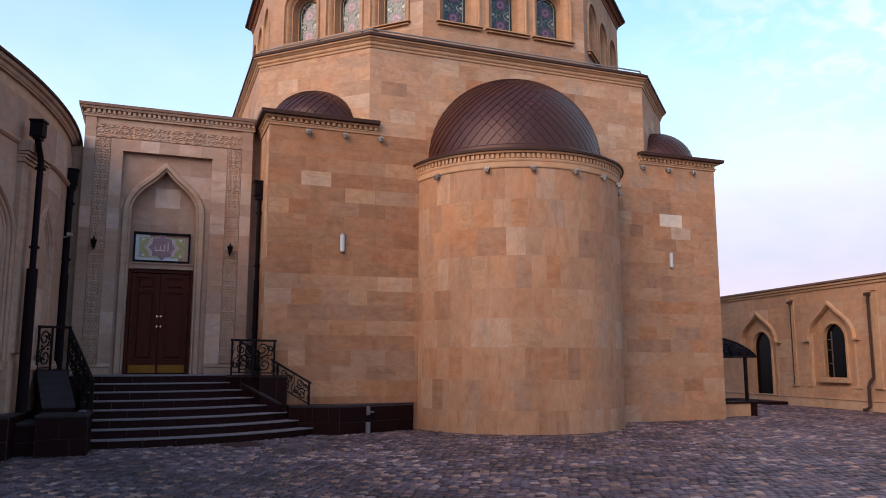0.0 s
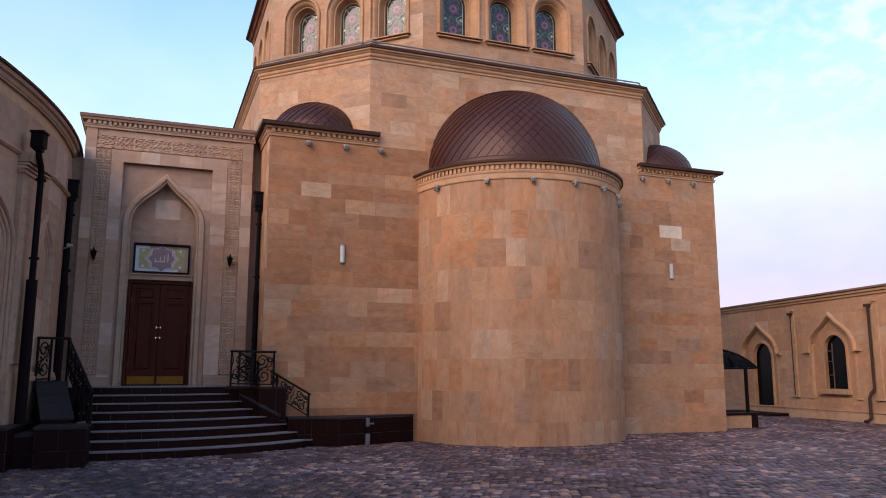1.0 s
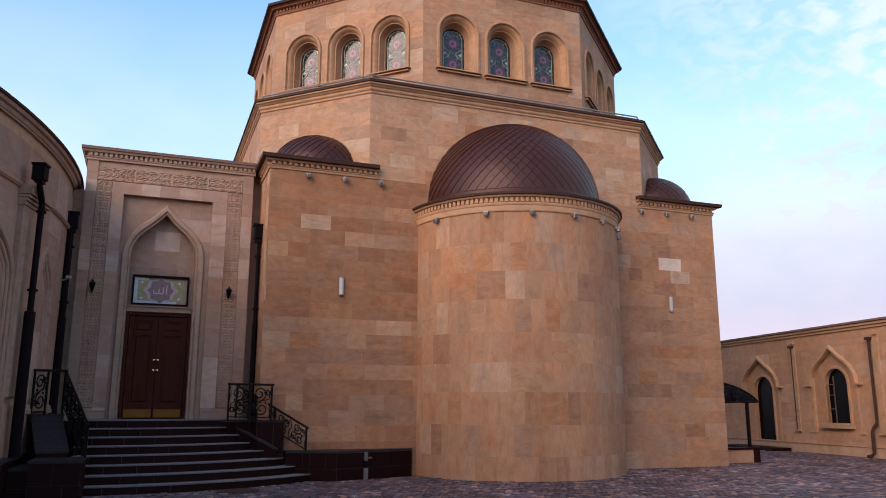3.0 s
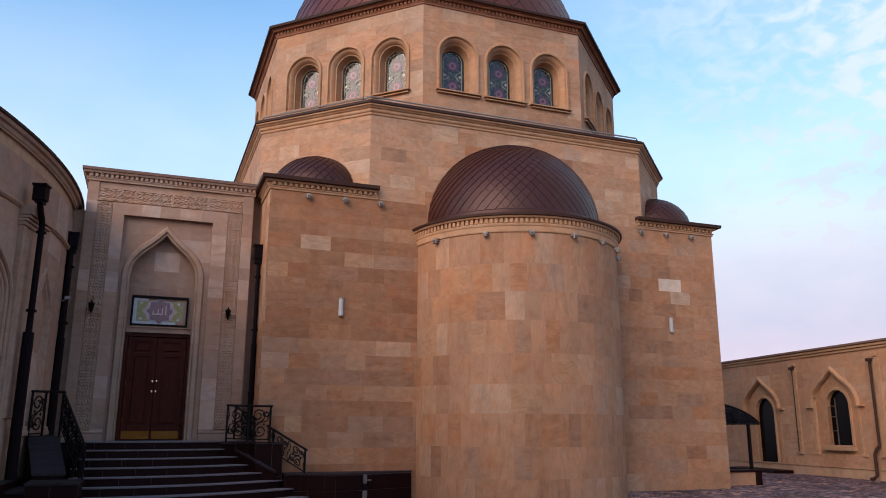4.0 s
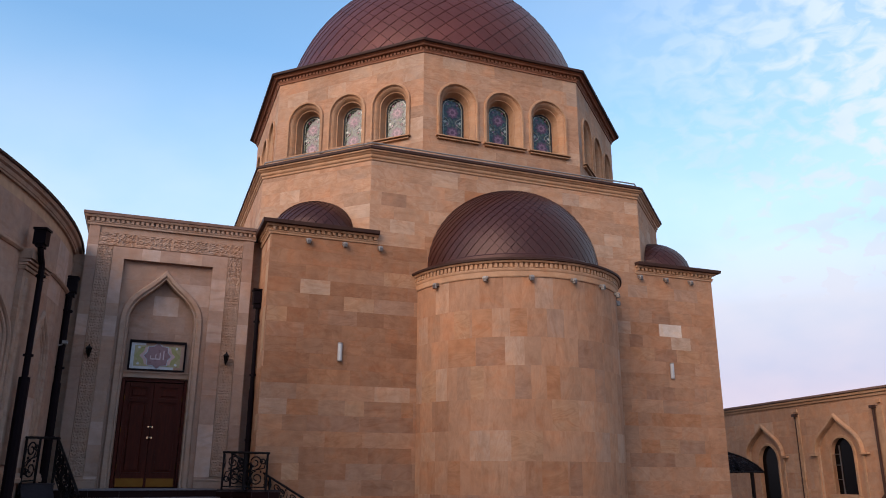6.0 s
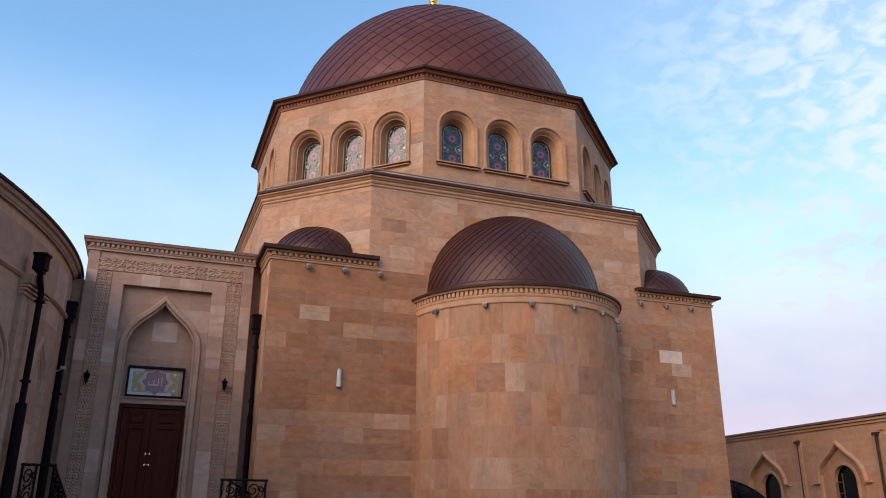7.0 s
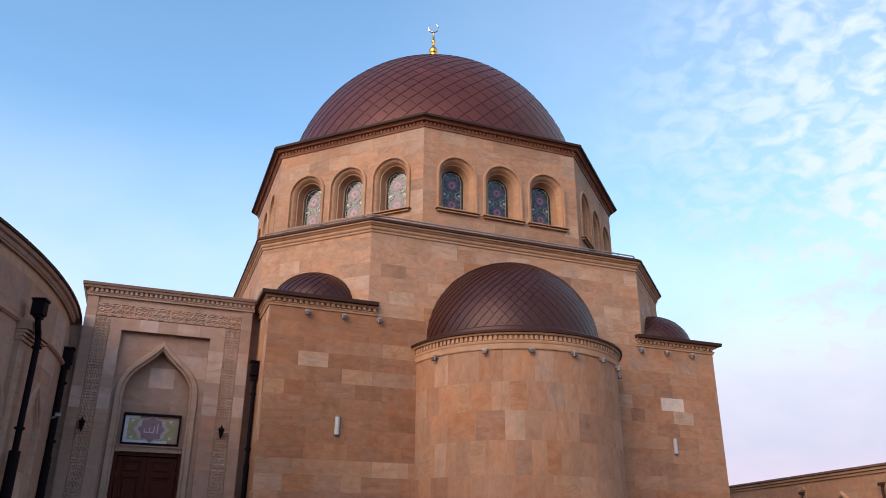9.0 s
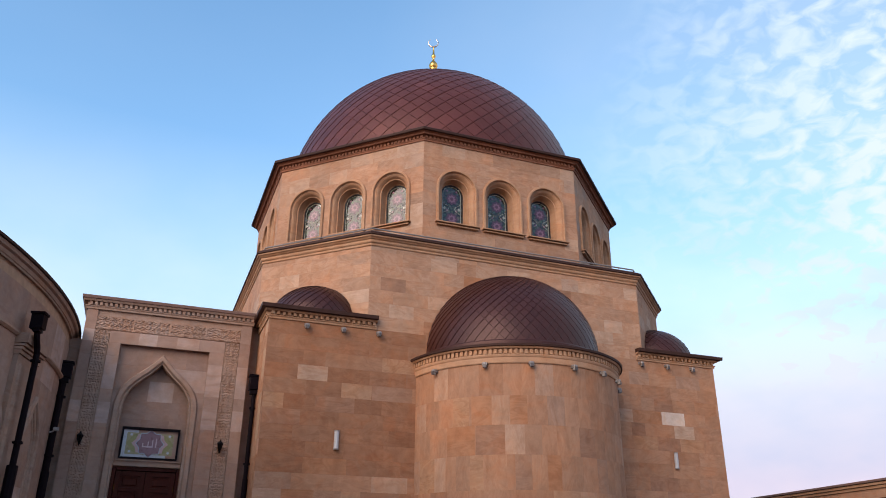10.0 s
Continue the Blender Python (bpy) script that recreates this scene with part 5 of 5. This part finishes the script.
plinth("side_plinth", [(-11.0, -3.2), (-10.17, -3.2), (-10.17, -2.3), (-11.0, -2.3)], 0.72, "dark polished granite plinth beside the steps")
plinth("side_plinth", [(-11.34, -2.95), (-11.03, -2.95), (-11.03, -1.6), (-11.34, -1.6)], 0.58, "low dark granite block between two plinths")
plinth("side_plinth", [(-12.6, -3.5), (-11.38, -3.5), (-11.30, -1.5), (-11.9, -1.5)], 0.74, "dark granite plinth at the foot of the rounded wing")
plinth("stair_cheek", [(-11.00, -2.28), (-10.48, -2.28), (-10.79, -1.0), (-11.30, -1.0)], [0.83, 0.83, 1.485, 1.485], "sloping dark granite cheek beside the steps")
plinth("landing_block", [(-11.30, -0.97), (-10.79, -0.97), (-10.87, 0.58), (-11.42, 0.58)], 1.485, "dark granite block between the cheek and the landing")
plinth("corner_plinth", [(-6.1, -0.36), (-5.62, -0.62), (-5.05, -0.92), (-2.99, -0.08), (-2.99, -0.02), (-6.1, -0.02)], 0.66, "dark granite plinth against the sandstone wall")
plinth("landing_block", [(-7.47, 0.58), (-6.85, 0.18), (-6.75, -0.04), (-6.16, -0.21), (-6.16, -0.02), (-6.72, -0.01), (-6.76, 0.95), (-7.47, 0.95)], 1.35, "dark granite block at the end of the landing")
plinth("stair_cheek", [(-7.14, 0.34), (-6.74, -0.10), (-6.33, -0.27), (-6.30, -0.23), (-6.68, -0.05), (-7.08, 0.42)], [1.19, 0.94, 0.71, 0.71, 0.94, 1.19], "sloping granite cheek beside the steps")
post = empty("service_post", "short grey metal lamp post before the granite plinth", "post", at=(-4.31, -0.66, 0))
BRUSHED = plain("brushed_steel", (0.12, 0.11, 0.115), 0.5, 0.3, 0.5)
bm = bmesh.new()
soft_box(bm, -0.055, 0.055, -0.05, 0.05, 0, 0.26, 0.01)
part("foot", bm, BRUSHED, post)
bm = bmesh.new()
soft_box(bm, -0.035, 0.035, -0.03, 0.03, 0.26, 0.42, 0.008)
part("stem", bm, BLACK_PIPE, post)
bm = bmesh.new()
soft_box(bm, -0.045, 0.045, -0.05, 0.05, 0.42, 0.62, 0.012)
soft_box(bm, 0.045, 0.15, -0.03, 0.03, 0.47, 0.51, 0.008)
part("head", bm, BRUSHED, post)


def scroll(bm, P, cx, cz, r, turns, start, sg=1):
    pts = []
    n = int(14 * turns)
    for i in range(n + 1):
        k = i / n
        t = start + sg * 2 * math.pi * turns * k
        rr = r * (1 - 0.75 * k)
        pts.append(P(cx + rr * math.cos(t), cz + rr * math.sin(t)))
    rope(bm, pts, 0.0155, 6)


def railing(a, b, high, label, posts=(0, 0.5, 1), scrolled=(0, 1), drop=0.22, group="stair railings"):
    """Wrought iron between two foot points, which carry the foot heights: posts at shares of the length, scrolls in the bays named."""
    a, b = Vector(a), Vector(b)
    L = (b - a).to_2d().length

    def P(s, z):
        return a.lerp(b, s / L) + Vector((0, 0, z))

    t = empty("railing", label, "railing", group)
    bm = bmesh.new()
    rope(bm, [P(-0.03, high), P(L / 2, high), P(L + 0.05, high)], 0.026, 8)
    part("handrail", bm, IRON, t)
    bm = bmesh.new()
    bar(bm, P(0, 0.04), P(L * (posts[max(scrolled) + 1]), 0.04), 0.015, 6)
    part("cross_bar", bm, IRON, t)
    for f in posts:
        bm = bmesh.new()
        q = P(L * f, 0)
        box(bm, q.x - 0.022, q.x + 0.022, q.y - 0.022, q.y + 0.022, q.z - drop, q.z + high)
        part("post", bm, IRON, t)
    for i in scrolled:
        s0, s1 = L * posts[i], L * posts[i + 1]
        m = max(1, round((s1 - s0) / 0.48))
        for j in range(m):
            u = (s1 - s0) / m / 2
            c = s0 + (2 * j + 1) * u
            h0, h1 = 0.06, high - 0.04
            hm, q = (h0 + h1) / 2, (h1 - h0) / 4
            bm = bmesh.new()
            r = min(u * 0.85, q * 0.95)
            scroll(bm, P, c - u * 0.1, hm + q, r, 1.5, radians(-80), 1)
            scroll(bm, P, c + u * 0.1, hm - q, r, 1.5, radians(100), 1)
            scroll(bm, P, c + u * 0.62, hm + q * 1.1, r * 0.45, 1.3, radians(200), -1)
            scroll(bm, P, c - u * 0.62, hm - q * 1.1, r * 0.45, 1.3, radians(20), -1)
            rope(bm, [P(c - u, h0), P(c - u * 0.75, hm - q * 0.3), P(c - u * 0.2, hm), P(c + u * 0.75, hm + q * 0.3), P(c + u, h1)], 0.013, 6)
            rope(bm, [P(c - u * 0.9, h1), P(c - u * 0.8, hm + q), P(c - u * 0.95, hm)], 0.011, 5)
            rope(bm, [P(c + u * 0.9, h0), P(c + u * 0.8, hm - q), P(c + u * 0.95, hm)], 0.011, 5)
            for k in (-1, 1):
                at = P(c + k * u * 0.45, hm - k * q * 0.15)
                lathe(bm, [(0.002, -0.03), (0.02, -0.012), (0.02, 0.012), (0.002, 0.03)], at, 6)
            part("scrollwork", bm, IRON, t)
    return t


railing((-7.39, 0.25, 1.38), (-6.47, -0.20, 1.36), 0.79, "black wrought-iron scroll railing on the landing edge", drop=0.04)
railing((-7.19, 0.45, 1.61), (-5.69, -0.50, 0.65), 0.54, "sloping black wrought-iron scroll railing beside the steps", (0, 0.27, 0.55, 1), (0, 1, 2))
railing((-11.31, -1.1, 1.49), (-10.84, -0.10, 1.52), 0.87, "black wrought-iron scroll railing with one open bay on the landing", (0, 0.42, 1), (0,))
railing((-10.84, -0.12, 1.66), (-10.17, -2.5, 0.58), 0.73, "sloping black wrought-iron scroll railing beside the steps", (0, 0.33, 0.67, 1), (0, 1, 2))

# dark red mat-like cover at the foot of the steps
bm = bmesh.new()
lathe(bm, [(0.01, 0.022), (0.37, 0.022), (0.41, 0.014), (0.41, -0.01)], (-7.35, -2.25, 0), 24)
tagged(part("drain_cover", bm, plain("rusty_iron", (0.055, 0.020, 0.019), 0.7, 0.2, 0.5)), "round rusty drain cover in the paving", "drain cover")


# ---- lamps ----
def tube_lamp(x, z0, z1):
    t = empty("wall_lamp", "slim white half-round wall lamp on sandstone", "wall lamp", "facade lamps", at=(x, 0, z0))
    h = z1 - z0
    bm = bmesh.new()
    lathe(bm, [(0.001, 0.02), (0.06, 0.02), (0.06, h - 0.02), (0.001, h - 0.02)], (0, -0.02, 0), 16, math.pi, 2 * math.pi)
    part("cover", bm, WHITE, t, "white cover", smooth=False)
    for z in (0, h - 0.03):
        bm = bmesh.new()
        lathe(bm, [(0.001, z), (0.066, z), (0.066, z + 0.03), (0.001, z + 0.03)], (0, -0.02, 0), 16, math.pi, 2 * math.pi)
        part("end_cap", bm, STEEL, t)
    bm = bmesh.new()
    box(bm, -0.05, 0.05, -0.02, 0.0, 0.01, h - 0.01)
    part("back_plate", bm, STEEL, t)
    return t


lamp = tube_lamp(-4.855, 4.36, 4.82)
copy_thing(lamp, pose(5.0, 0, 4.40))


def flood(p, ang):
    """A small floodlight on a bracket, its own wall behind it along +y."""
    t = empty("floodlight", "small silver floodlight fixed under the cornice", "floodlight", "cornice floodlights", at=p)
    bm = bmesh.new()
    soft_box(bm, -0.045, 0.045, -0.14, -0.05, -0.10, 0.04, 0.012)
    part("housing", bm, STEEL, t)
    bm = bmesh.new()
    box(bm, -0.04, 0.04, -0.15, -0.138, -0.09, -0.01)
    part("lens", bm, BROWN_STEEL, t)
    bm = bmesh.new()
    box(bm, -0.06, 0.06, -0.05, 0.0, 0.02, 0.05)
    box(bm, -0.06, -0.045, -0.12, 0.0, -0.03, 0.03)
    box(bm, 0.045, 0.06, -0.12, 0.0, -0.03, 0.03)
    part("bracket", bm, STEEL, t)
    t.rotation_euler = (0, 0, ang)
    return t


APSE_LAMPS = (204, 232, 254, 276, 296, 316, 336)
fl = flood((-5.79, 0, 7.36), 0.0)
for x in (-4.85, -3.91, 4.10, 5.00, 5.90):
    copy_thing(fl, pose(x, 0, 7.36))
for t in APSE_LAMPS:
    t = radians(t)
    copy_thing(fl, pose(APSE_R * math.cos(t), APSE_Y + APSE_R * math.sin(t), 6.29, 0, 0, math.degrees(t) + 90))


def lantern(x, z):
    t = empty("lantern", "small black iron wall lantern on the carved band", "lantern", "portal lanterns", at=(x, PV - 0.03, z))
    bm = bmesh.new()
    lathe(bm, [(0.01, -0.16), (0.03, -0.14), (0.05, -0.10), (0.075, 0.05), (0.08, 0.06)], (0, -0.16, 0), 6)
    part("glass", bm, DARK_GLASS, t)
    bm = bmesh.new()
    lathe(bm, [(0.095, 0.05), (0.09, 0.075), (0.03, 0.13), (0.015, 0.18), (0.001, 0.19)], (0, -0.16, 0), 6)
    part("roof", bm, IRON, t)
    bm = bmesh.new()
    for k in range(6):
        q = 2 * math.pi * k / 6
        bar(bm, (0.05 * math.cos(q), -0.16 + 0.05 * math.sin(q), -0.10), (0.08 * math.cos(q), -0.16 + 0.08 * math.sin(q), 0.06), 0.008, 5)
    part("cage", bm, IRON, t)
    bm = bmesh.new()
    rope(bm, [(0, 0, -0.08), (0, -0.05, -0.2), (0, -0.13, -0.22), (0, -0.16, -0.15)], 0.014, 6)
    box(bm, -0.035, 0.035, -0.015, 0.01, -0.16, 0.0)
    part("bracket", bm, IRON, t)
    return t


la = lantern(-10.58, 4.46)
la.scale = (0.8, 0.8, 0.8)
copy_thing(la, pose(-7.45, PV - 0.03, 4.46))

# ---- stone blocks of the walls ----
# blocks that stand out by their tone: from, to, course, tone
FRONT_LEFT = [(-3.77, -2.9, 16, "S"), (-5.92, -5.17, 15, "P"), (-4.8, -4.02, 14, "S"), (-4.01, -2.94, 14, "G"), (-6.7, -6.21, 13, "S"), (-5.44, -4.45, 13, "D"),
              (-6.68, -5.78, 12, "D"), (-5.63, -4.57, 9, "O"), (-6.7, -5.87, 8, "G"), (-6.08, -5.32, 7, "O"), (-4.67, -4.19, 7, "S"), (-3.23, -2.92, 7, "O"),
              (-5.58, -4.3, 6, "D"), (-4.29, -2.92, 6, "D"), (-5.13, -4.21, 5, "O"), (-6.11, -5.71, 3, "S"), (-4.59, -3.7, 3, "G"), (-3.69, -2.92, 3, "D"),
              (-5.08, -4.19, 2, "G"), (-5.46, -4.41, 1, "S"), (-4.37, -3.65, 1, "O")]
FRONT_RIGHT = [(4.45, 5.09, 15, "D"), (5.87, 6.65, 15, "O"), (3.69, 4.64, 14, "O"), (4.67, 5.46, 14, "W"), (3.62, 4.07, 13, "D"), (5.06, 5.75, 13, "P"), (3.66, 4.44, 12, "S"),
               (4.48, 5.22, 12, "D"), (5.26, 6.04, 12, "S"), (4.08, 5.06, 9, "D"), (5.75, 6.18, 9, "G"), (4.61, 5.5, 8, "G"), (3.3, 3.74, 7, "O"),
               (4.2, 5.89, 7, "O"), (3.79, 4.4, 5, "O"), (4.42, 5.03, 5, "S"), (5.09, 5.95, 5, "G"), (3.39, 4.87, 4, "D"), (5.57, 6.13, 4, "O"), (5.27, 5.96, 1, "D")]
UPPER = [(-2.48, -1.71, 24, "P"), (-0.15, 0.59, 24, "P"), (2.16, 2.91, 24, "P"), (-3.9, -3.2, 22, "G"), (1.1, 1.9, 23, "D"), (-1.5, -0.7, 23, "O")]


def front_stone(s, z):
    """Three stone tones by place: brown courses left of the apse, pale ones above the corner roofs, the common orange
    elsewhere.
    """
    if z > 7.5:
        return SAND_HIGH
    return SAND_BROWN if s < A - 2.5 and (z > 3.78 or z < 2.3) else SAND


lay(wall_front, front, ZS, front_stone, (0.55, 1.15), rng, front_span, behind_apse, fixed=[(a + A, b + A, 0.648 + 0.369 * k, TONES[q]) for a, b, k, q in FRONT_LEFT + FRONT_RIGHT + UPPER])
APSE_BLOCKS = [(1.73, 2.16, 5.2, "S"), (2.23, 2.73, 5.2, "O"), (3.16, 3.57, 5.2, "O"), (1.56, 2.31, 4.5, "O"), (2.33, 3.03, 4.5, "D"), (4.87, 5.36, 4.5, "D"), (0.58, 1.16, 3.8, "S"),
               (2.18, 2.51, 3.8, "S"), (3.25, 3.63, 3.8, "G"), (4.0, 4.34, 3.8, "O"), (5.39, 5.79, 3.8, "G"), (4.11, 4.81, 3.0, "S"), (3.13, 3.86, 2.35, "S"), (1.54, 1.9, 1.6, "O"),
               (3.82, 4.45, 1.6, "O"), (4.5, 4.83, 1.6, "D"), (0.97, 1.33, 0.9, "D"), (2.09, 2.35, 0.9, "G"), (3.18, 3.57, 0.9, "G")]
lay(apse_wall, apse_f, [0, 0.54, 1.25, 2.0, 2.68, 3.39, 4.17, 4.85, 5.54, 6.4], SAND_UPRIGHT, (0.28, 0.62), rng, bend=0.16, fixed=[(a, b, z, TONES[q]) for a, b, z, q in APSE_BLOCKS])
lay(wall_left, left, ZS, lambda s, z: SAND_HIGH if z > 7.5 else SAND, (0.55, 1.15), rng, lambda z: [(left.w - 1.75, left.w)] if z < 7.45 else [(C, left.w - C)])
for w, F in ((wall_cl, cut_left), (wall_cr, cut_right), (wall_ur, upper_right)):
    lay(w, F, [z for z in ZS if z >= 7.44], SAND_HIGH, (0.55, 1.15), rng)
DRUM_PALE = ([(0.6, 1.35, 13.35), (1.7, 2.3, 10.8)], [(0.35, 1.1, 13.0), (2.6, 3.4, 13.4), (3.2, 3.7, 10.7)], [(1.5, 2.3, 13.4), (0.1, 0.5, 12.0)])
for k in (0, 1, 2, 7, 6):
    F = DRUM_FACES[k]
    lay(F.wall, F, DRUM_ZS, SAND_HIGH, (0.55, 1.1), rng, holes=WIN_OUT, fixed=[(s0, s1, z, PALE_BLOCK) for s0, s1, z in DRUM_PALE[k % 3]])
PZ = [1.3, 1.62, 2.32, 2.84, 3.55, 4.08, 4.84, 5.34, 5.65, 6.46, RZ, 7.08, 7.58]
LIGHT_PORTAL = stone("light_portal_block", [(0.0, (0.415, 0.305, 0.262)), (1.0, (0.445, 0.335, 0.292))], 0.25)
PORTAL_LIGHT = [(0.70, R0, 6.0), (0.70, R0, 5.1), (0.1, 0.35, 5.1), (R1, 3.45, 6.0), (R1, 3.45, 5.1), (3.81, PE, 6.0), (3.81, PE, 5.1), (0.1, 0.35, 6.9), (0.70, R0, 2.5)]
lay(portal_wall, pf, PZ, PORTAL, (0.4, 0.8), rng,
    lambda z: ([(0.1, 0.35), (0.70, R0), (R1, 3.45), (3.81, PE)] if z < RZ else [(0.1, 0.35), (0.70, 3.45), (3.81, PE)] if z < 7.08 else [(0.1, 0.35), (3.81, PE)]),
    fixed=[(a, b, z, LIGHT_PORTAL) for a, b, z in PORTAL_LIGHT])
for a, b in ((0.1, R0), (R1, PE)):
    bm = solid(pf, a, b, 1.52, 1.57, -0.02, 0.03, inset=0.008)
    solid(pf, a, b, 1.36, 1.52, -0.02, 0.018, inset=0.004, bm=bm)
    part("base_moulding", bm, PORTAL_TRIM, portal)
lay(recess, Flat((-11.05, PV + 0.14), (-A, PV + 0.14)), [1.36, 5.24, 5.75, 6.3, RZ], PORTAL, (0.5, 0.9), rng, lambda z: [(R0, 1.10), (2.92, R1)] if z < 5.24 else [(R0, R1)],
    holes=[(2.01, 0.93, 1.2, 5.24, 1.33)])
lay(niche_back, Flat((-11.05, PV + 0.42), (-A, PV + 0.42)), [4.08, 4.55, 5.05, 5.5, 6.0, 6.5], PORTAL, (0.5, 0.8), rng, lambda z: [(1.15, 2.87)])
lay(wing_wall, wf, courses(0.6, 6.6, 0.5, 0.75, rng), PORTAL, (0.7, 1.3), rng, lambda z: [(wo - 7, wf.w)], bend=0.4)
lay(arc_wall, af, courses(0, 4.4, 0.5, 0.8, rng), RENDERED, (0.8, 1.6), rng, lambda z: [(11.5, 24)], holes=NICHES)


# ---- granite setts ----
def setts():
    """Small cobbles in wavering rows; the ones at the camera's end of the court are pieces of their own."""
    m, nt, bs = shader("granite_sett")
    gi = nt.nodes.new("ShaderNodeNewGeometry")
    oi = nt.nodes.new("ShaderNodeObjectInfo")
    ad_ = nt.nodes.new("ShaderNodeMath"); ad_.operation = "ADD"
    nt.links.new(gi.outputs["Random Per Island"], ad_.inputs[0]); nt.links.new(oi.outputs["Random"], ad_.inputs[1])
    fr = nt.nodes.new("ShaderNodeMath"); fr.operation = "FRACT"
    nt.links.new(ad_.outputs[0], fr.inputs[0])
    base = ramp(nt, fr.outputs[0], [(0.0, (0.028, 0.014, 0.016)), (0.25, (0.064, 0.040, 0.046)), (0.5, (0.128, 0.104, 0.120)), (0.72, (0.088, 0.056, 0.060)), (0.85, (0.20, 0.125, 0.092)), (0.94, (0.36, 0.245, 0.165)), (1.0, (0.25, 0.22, 0.23))])
    n1 = noise_tex(nt, 40, 4, coords(nt, shift=False))
    c = blend(nt, "MULTIPLY", 0.5, base, ramp(nt, n1, [(0.3, (0.6, 0.6, 0.6)), (0.7, (1.15, 1.15, 1.15))]))
    c = blend(nt, "MULTIPLY", 1.0, c, (1.0, 0.86, 0.92))
    n2 = noise_tex(nt, 0.5, 4, coords(nt, shift=False))
    c = blend(nt, "MULTIPLY", 0.7, c, ramp(nt, n2, [(0.38, (0.36, 0.25, 0.25)), (0.60, (1.18, 1.16, 1.20))]))
    nt.links.new(c, bs.inputs["Base Color"])
    bs.inputs["Roughness"].default_value = 0.6
    bump(nt, bs, n1, 0.3, 0.005)
    rs = np.random.RandomState(7)
    pitch_x, pitch_y = 0.155, 0.132
    verts, faces, singles = [], [], []
    for j in range(200):
        y = -14.2 + j * pitch_y
        for i in range(217):
            x = -15.5 + (i + 0.5 * (j % 2)) * pitch_x + 0.03 * math.sin(j * 0.7)
            yy = y + 0.05 * math.sin(x * 1.3) + rs.uniform(-0.012, 0.012)
            h = rs.uniform(0.0, 0.014)
            wx, wy = pitch_x * rs.uniform(0.40, 0.47), pitch_y * rs.uniform(0.39, 0.46)
            dist = math.hypot(x + 9.2, yy + 18.57)
            fx, fy = (x + 9.2) * 0.354 + (yy + 18.57) * 0.935, (x + 9.2) * 0.935 - (yy + 18.57) * 0.354
            if fx < 8.6 or abs(fy) > 0.64 * fx or (yy > 2.5 and not 6.6 < x < 13.75 + 0.15 * yy):
                continue
            if yy > -0.02 and -6.7 < x < 6.7 or (yy > -2.2 and x < -5.6 and math.hypot(x + 9.8, yy - 4.2) < 6.35):
                continue
            if fx < 9.6 and abs(fy + 0.2) < 1.75 and len(singles) < 300:
                singles.append((x, yy, h, wx, wy))
                continue
            b = len(verts)
            verts += [(x - wx, yy - wy, -0.012), (x + wx, yy - wy, -0.012), (x + wx, yy + wy, -0.012), (x - wx, yy + wy, -0.012),
                      (x - wx * 0.75, yy - wy * 0.72, h), (x + wx * 0.75, yy - wy * 0.72, h), (x + wx * 0.75, yy + wy * 0.72, h), (x - wx * 0.75, yy + wy * 0.72, h)]
            faces += [(b + 4, b + 5, b + 6, b + 7), (b, b + 1, b + 5, b + 4), (b + 1, b + 2, b + 6, b + 5), (b + 2, b + 3, b + 7, b + 6), (b + 3, b, b + 4, b + 7)]
    me = bpy.data.meshes.new("setts")
    me.from_pydata(verts, [], faces)
    me.materials.append(m)
    ob = new("setts", me)
    ob.parent = ground
    tagged(ob, "small dark and orange granite setts", "", kind="stuff")
    me = bpy.data.meshes.new("sett")
    me.from_pydata([(-1, -1, -0.012), (1, -1, -0.012), (1, 1, -0.012), (-1, 1, -0.012), (-0.75, -0.72, 0.012), (0.75, -0.72, 0.012), (0.75, 0.72, 0.012), (-0.75, 0.72, 0.012)], [],
                   [(4, 5, 6, 7), (0, 1, 5, 4), (1, 2, 6, 5), (2, 3, 7, 6), (3, 0, 4, 7)])
    me.materials.append(m)
    for x, y, h, wx, wy in singles:
        o = new("sett", me)
        o.location, o.scale, o.parent = (x, y, h - 0.012 + 0.006), (wx, wy, 0.7), ground


setts()
